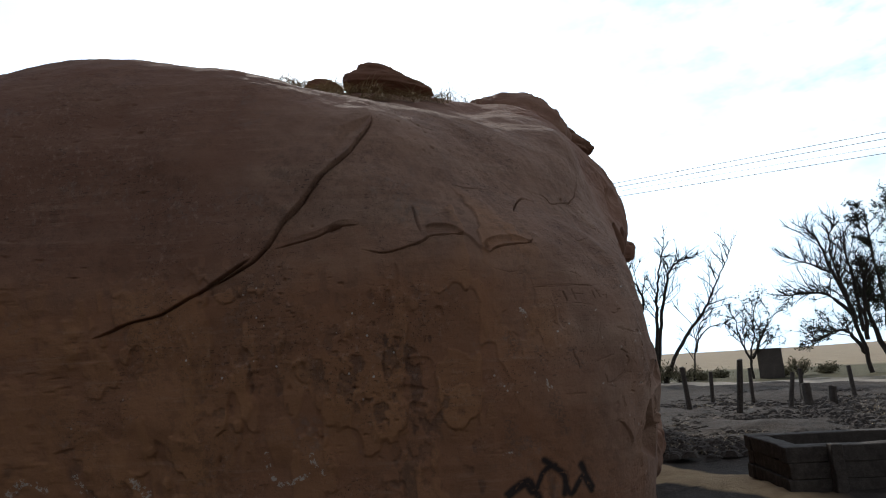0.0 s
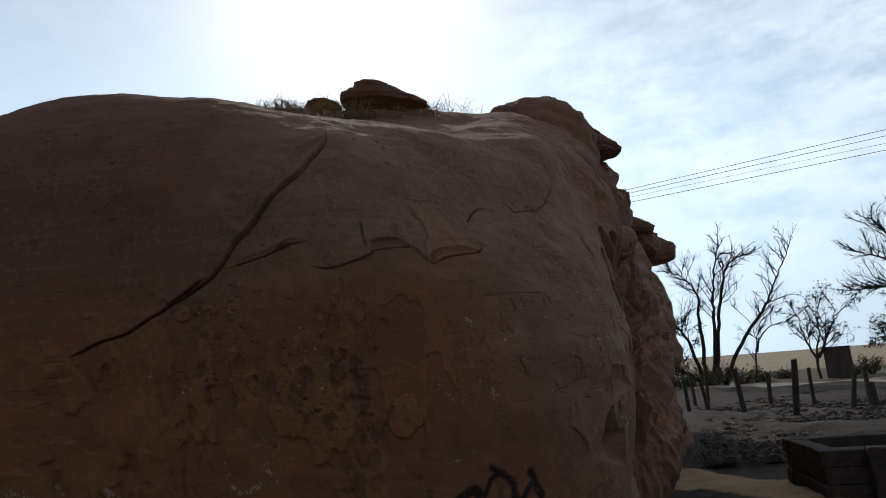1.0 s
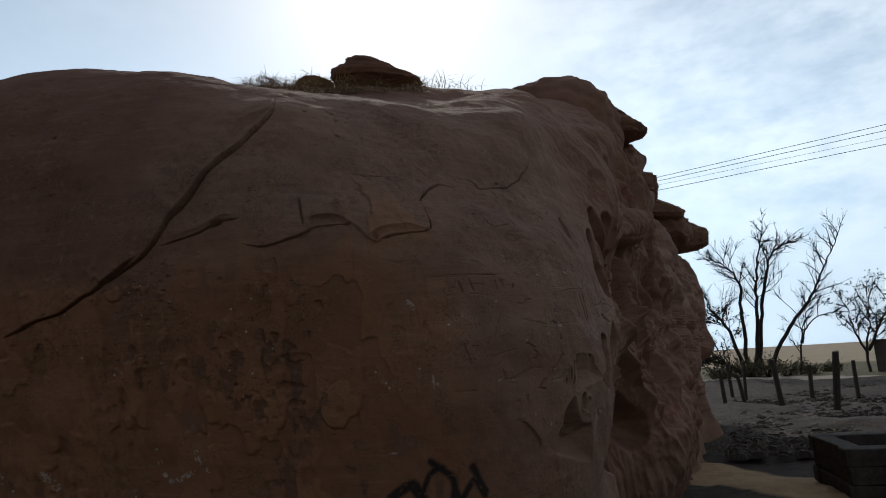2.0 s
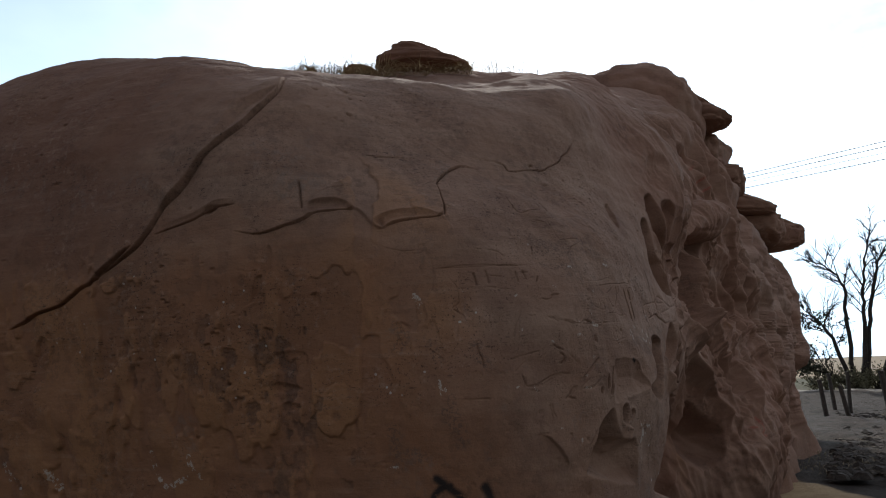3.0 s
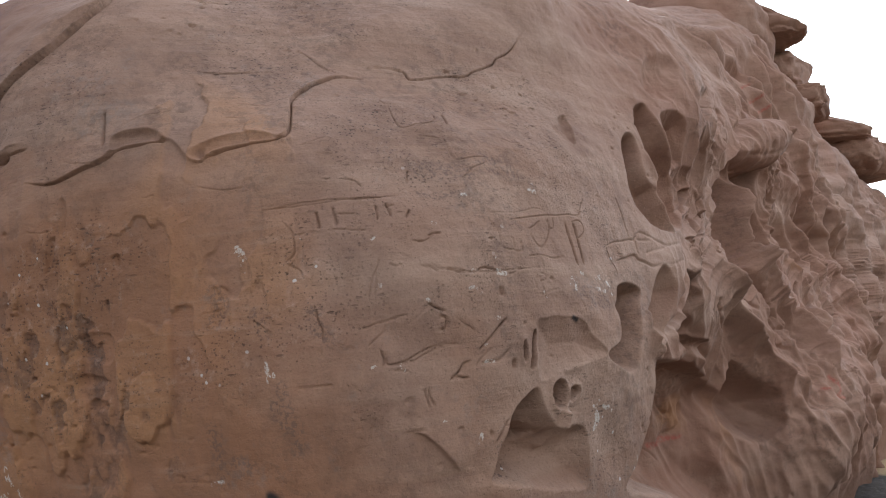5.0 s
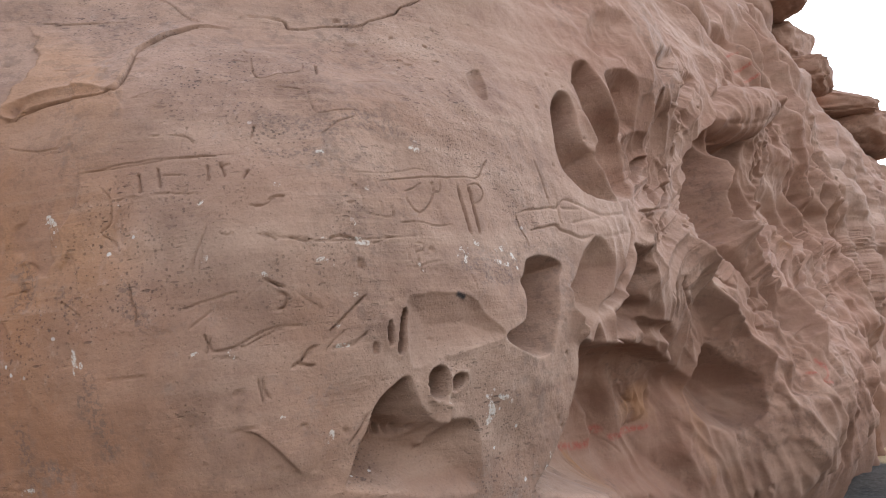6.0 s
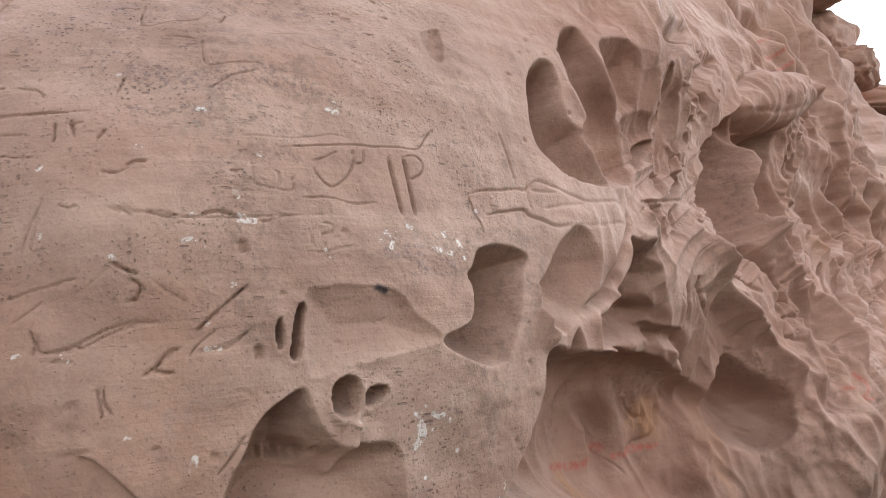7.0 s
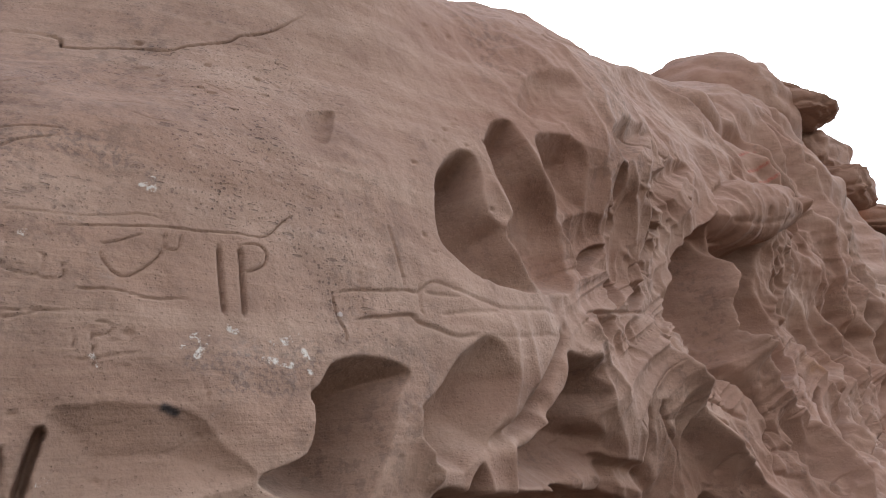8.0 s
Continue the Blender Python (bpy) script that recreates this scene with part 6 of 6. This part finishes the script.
bare_tree("dead_tree", (3.1, 35.0, 0.2), [
    [(-0.3, 0, -0.3), (-0.25, 0.2, 2.9), (-0.15, 0.3, 4.6), (-0.65, 0.4, 5.5), (-1.35, 0.4, 5.95)],
    [(-0.05, 0, -0.3), (0.4, 0.1, 2.9), (0.58, 0, 4.5), (0.93, 0.1, 6.15), (1.2, 0.2, 6.95)],
    [(0.1, 0.1, -0.3), (0.55, 0.3, 2.6), (1.1, 0.4, 4.75), (1.3, 0.3, 5.55), (1.65, 0.2, 6.05), (2.3, 0.1, 6.3)],
    [(0.3, -0.1, -0.3), (1.5, -0.3, 2.0), (2.4, -0.4, 3.1), (3.0, -0.5, 4.0), (3.55, -0.5, 5.1), (4.25, -0.5, 6.3)],
    [(-0.35, 0, -0.2), (-0.9, -0.1, 2.3), (-1.45, -0.2, 3.2), (-1.9, -0.2, 3.8)],
    [(-0.4, 0, 0.1), (-1.2, 0.1, 0.75), (-1.8, 0.1, 0.9), (-2.4, 0.1, 1.1)],
], "tall dark nearly bare tree with several spreading stems", 5, twigs=24, leaves=230, leaf_low=0.03, leaf_high=0.42, leaf_size=0.11, thick=0.105)
bare_tree("thin_tree", (5.0, 35.2, 0.2), [[(0, 0, -0.2), (0.25, 0, 1.7), (0.64, 0, 3.1)], [(0.25, 0, 1.5), (0.45, 0, 2.1), (1.1, 0.1, 2.7), (2.0, 0.1, 2.85)]],
          "slender bare dark sapling leaning over the field edge", 6, twigs=7, thick=0.06)
bare_tree("sapling", (7.8, 35.6, 0.2), [[(0, 0, -0.2), (0.1, 0, 1.3), (0.35, 0, 2.4), (0.45, 0, 3.6)], [(0.05, 0, 0.8), (-0.3, 0.1, 2.0), (-0.45, 0.1, 3.1)], [(0.1, 0, 1.0), (0.75, 0, 2.2), (1.15, 0, 3.1)]],
          "young dark tree with sparse small leaves behind the fence", 7, twigs=9, leaves=150, leaf_low=0.3, leaf_high=1.0, leaf_size=0.10, thick=0.07)
bare_tree("dead_tree", (12.95, 35.0, 0.2), [
    [(0, 0, -0.2), (-0.45, 0, 2.75), (-0.7, 0.2, 4.4), (-0.9, 0.2, 6.4), (-0.5, 0.2, 7.5)],
    [(-0.4, 0, 2.4), (-0.85, -0.3, 4.3), (-1.6, -0.4, 5.1), (-2.9, -0.5, 5.7)],
    [(-0.45, 0, 2.8), (-1.2, 0.4, 3.8), (-1.9, 0.5, 4.05), (-3.1, 0.5, 4.0)],
    [(-0.2, 0, 1.0), (-0.85, -0.4, 1.9), (-1.45, -0.5, 2.1), (-2.4, -0.5, 1.6)],
    [(-0.35, 0, 2.6), (-0.9, 0.3, 4.9), (-1.35, 0.4, 6.6), (-1.85, 0.4, 7.4)],
    [(-0.1, 0, 2.0), (-0.2, 0.2, 5.1), (-0.35, 0.3, 6.6)],
    [(-0.05, 0, 1.6), (0.15, -0.2, 4.2), (0.2, -0.2, 5.2)],
], "broad wind-bent bare tree with dark dense twigs", 9, twigs=24, leaves=170, leaf_low=0.08, leaf_high=0.5, leaf_size=0.11, thick=0.11)
bare_tree("leafy_tree", (14.0, 35.8, 0.2), [
    [(0, 0, -0.2), (0.2, 0, 2.4), (0.1, 0, 5.0), (0.0, 0, 7.9)],
    [(0.1, 0, 0.8), (1.0, 0.2, 3.0), (1.5, 0.2, 6.0), (1.2, 0.2, 8.2)],
    [(0, 0, 0.6), (-0.5, 0.2, 2.7), (-0.5, 0.2, 4.8)],
], "tall dark tree with ragged grey-green foliage", 11, twigs=22, leaves=1400, leaf_low=0.06, leaf_high=1.0, leaf_size=0.10, thick=0.16)


def scrub(place, size, seed, label):
    rng = random.Random(seed)
    bush = holder("bush", place, label, "bush", "scrub bushes")
    twig, leaf = bmesh.new(), bmesh.new()
    for _ in range(26):
        d = Vector((rng.uniform(-1, 1), rng.uniform(-1, 1), rng.uniform(0.3, 1.2))).normalized()
        tip = Vector((d.x * size[0], d.y * size[0], d.z * size[1])) * rng.uniform(0.6, 1.0)
        mid = tip * 0.5 + Vector((rng.uniform(-1, 1), rng.uniform(-1, 1), 0)) * 0.06
        tube(twig, [Vector((0, 0, -0.05)), mid, tip], [0.02, 0.012, 0.004], 4)
        for _ in range(22):
            c = tip * rng.uniform(0.4, 1.0) + Vector((rng.gauss(0, 0.1), rng.gauss(0, 0.1), rng.gauss(0, 0.08)))
            a = Vector((rng.uniform(-1, 1), rng.uniform(-1, 1), rng.uniform(-1, 1))).normalized()
            b = a.orthogonal().normalized() * 0.03
            a = a * 0.07
            leaf.faces.new([leaf.verts.new(c - a), leaf.verts.new(c + b), leaf.verts.new(c + a), leaf.verts.new(c - b)])
    part("stem", twig, m_bark, bush)
    part("foliage", leaf, m_scrub, bush)


for k, (x, y, w, h) in enumerate([(10.2, 36.6, 0.9, 1.2), (9.6, 37.4, 0.7, 0.8), (6.6, 37.5, 0.8, 0.7), (5.4, 36.0, 0.6, 0.7), (2.9, 34.0, 0.7, 1.0), (11.6, 37, 0.8, 0.7), (3.6, 34.6, 1.0, 1.3), (2.4, 34.8, 1.2, 1.5), (4.4, 35.2, 1.3, 1.2), (1.6, 34.4, 1.0, 1.0)]):
    scrub((x, y, 0.2), (w, h), 30 + k, "low dry grey-green scrub bush at the field edge")

# ---- overhead cables ----
for k, (y, left, right) in enumerate([(37.0, 11.45, 12.35), (36.2, 11.0, 11.8), (36.6, 10.85, 11.5), (35.4, 10.25, 10.85)]):
    bm = bmesh.new()
    pts = [Vector((-30 + 90 * t, y, left + (right - left) * ((-30 + 90 * t) - 2.5) / 13 - 0.0)) for t in np.linspace(0, 1, 40)]
    tube(bm, pts, [0.014 if k != 2 else 0.008] * len(pts), 5)
    tagged(part("power_cable", bm, m_wire), "thin dark overhead power cable against the sky", "cable", "power cables")
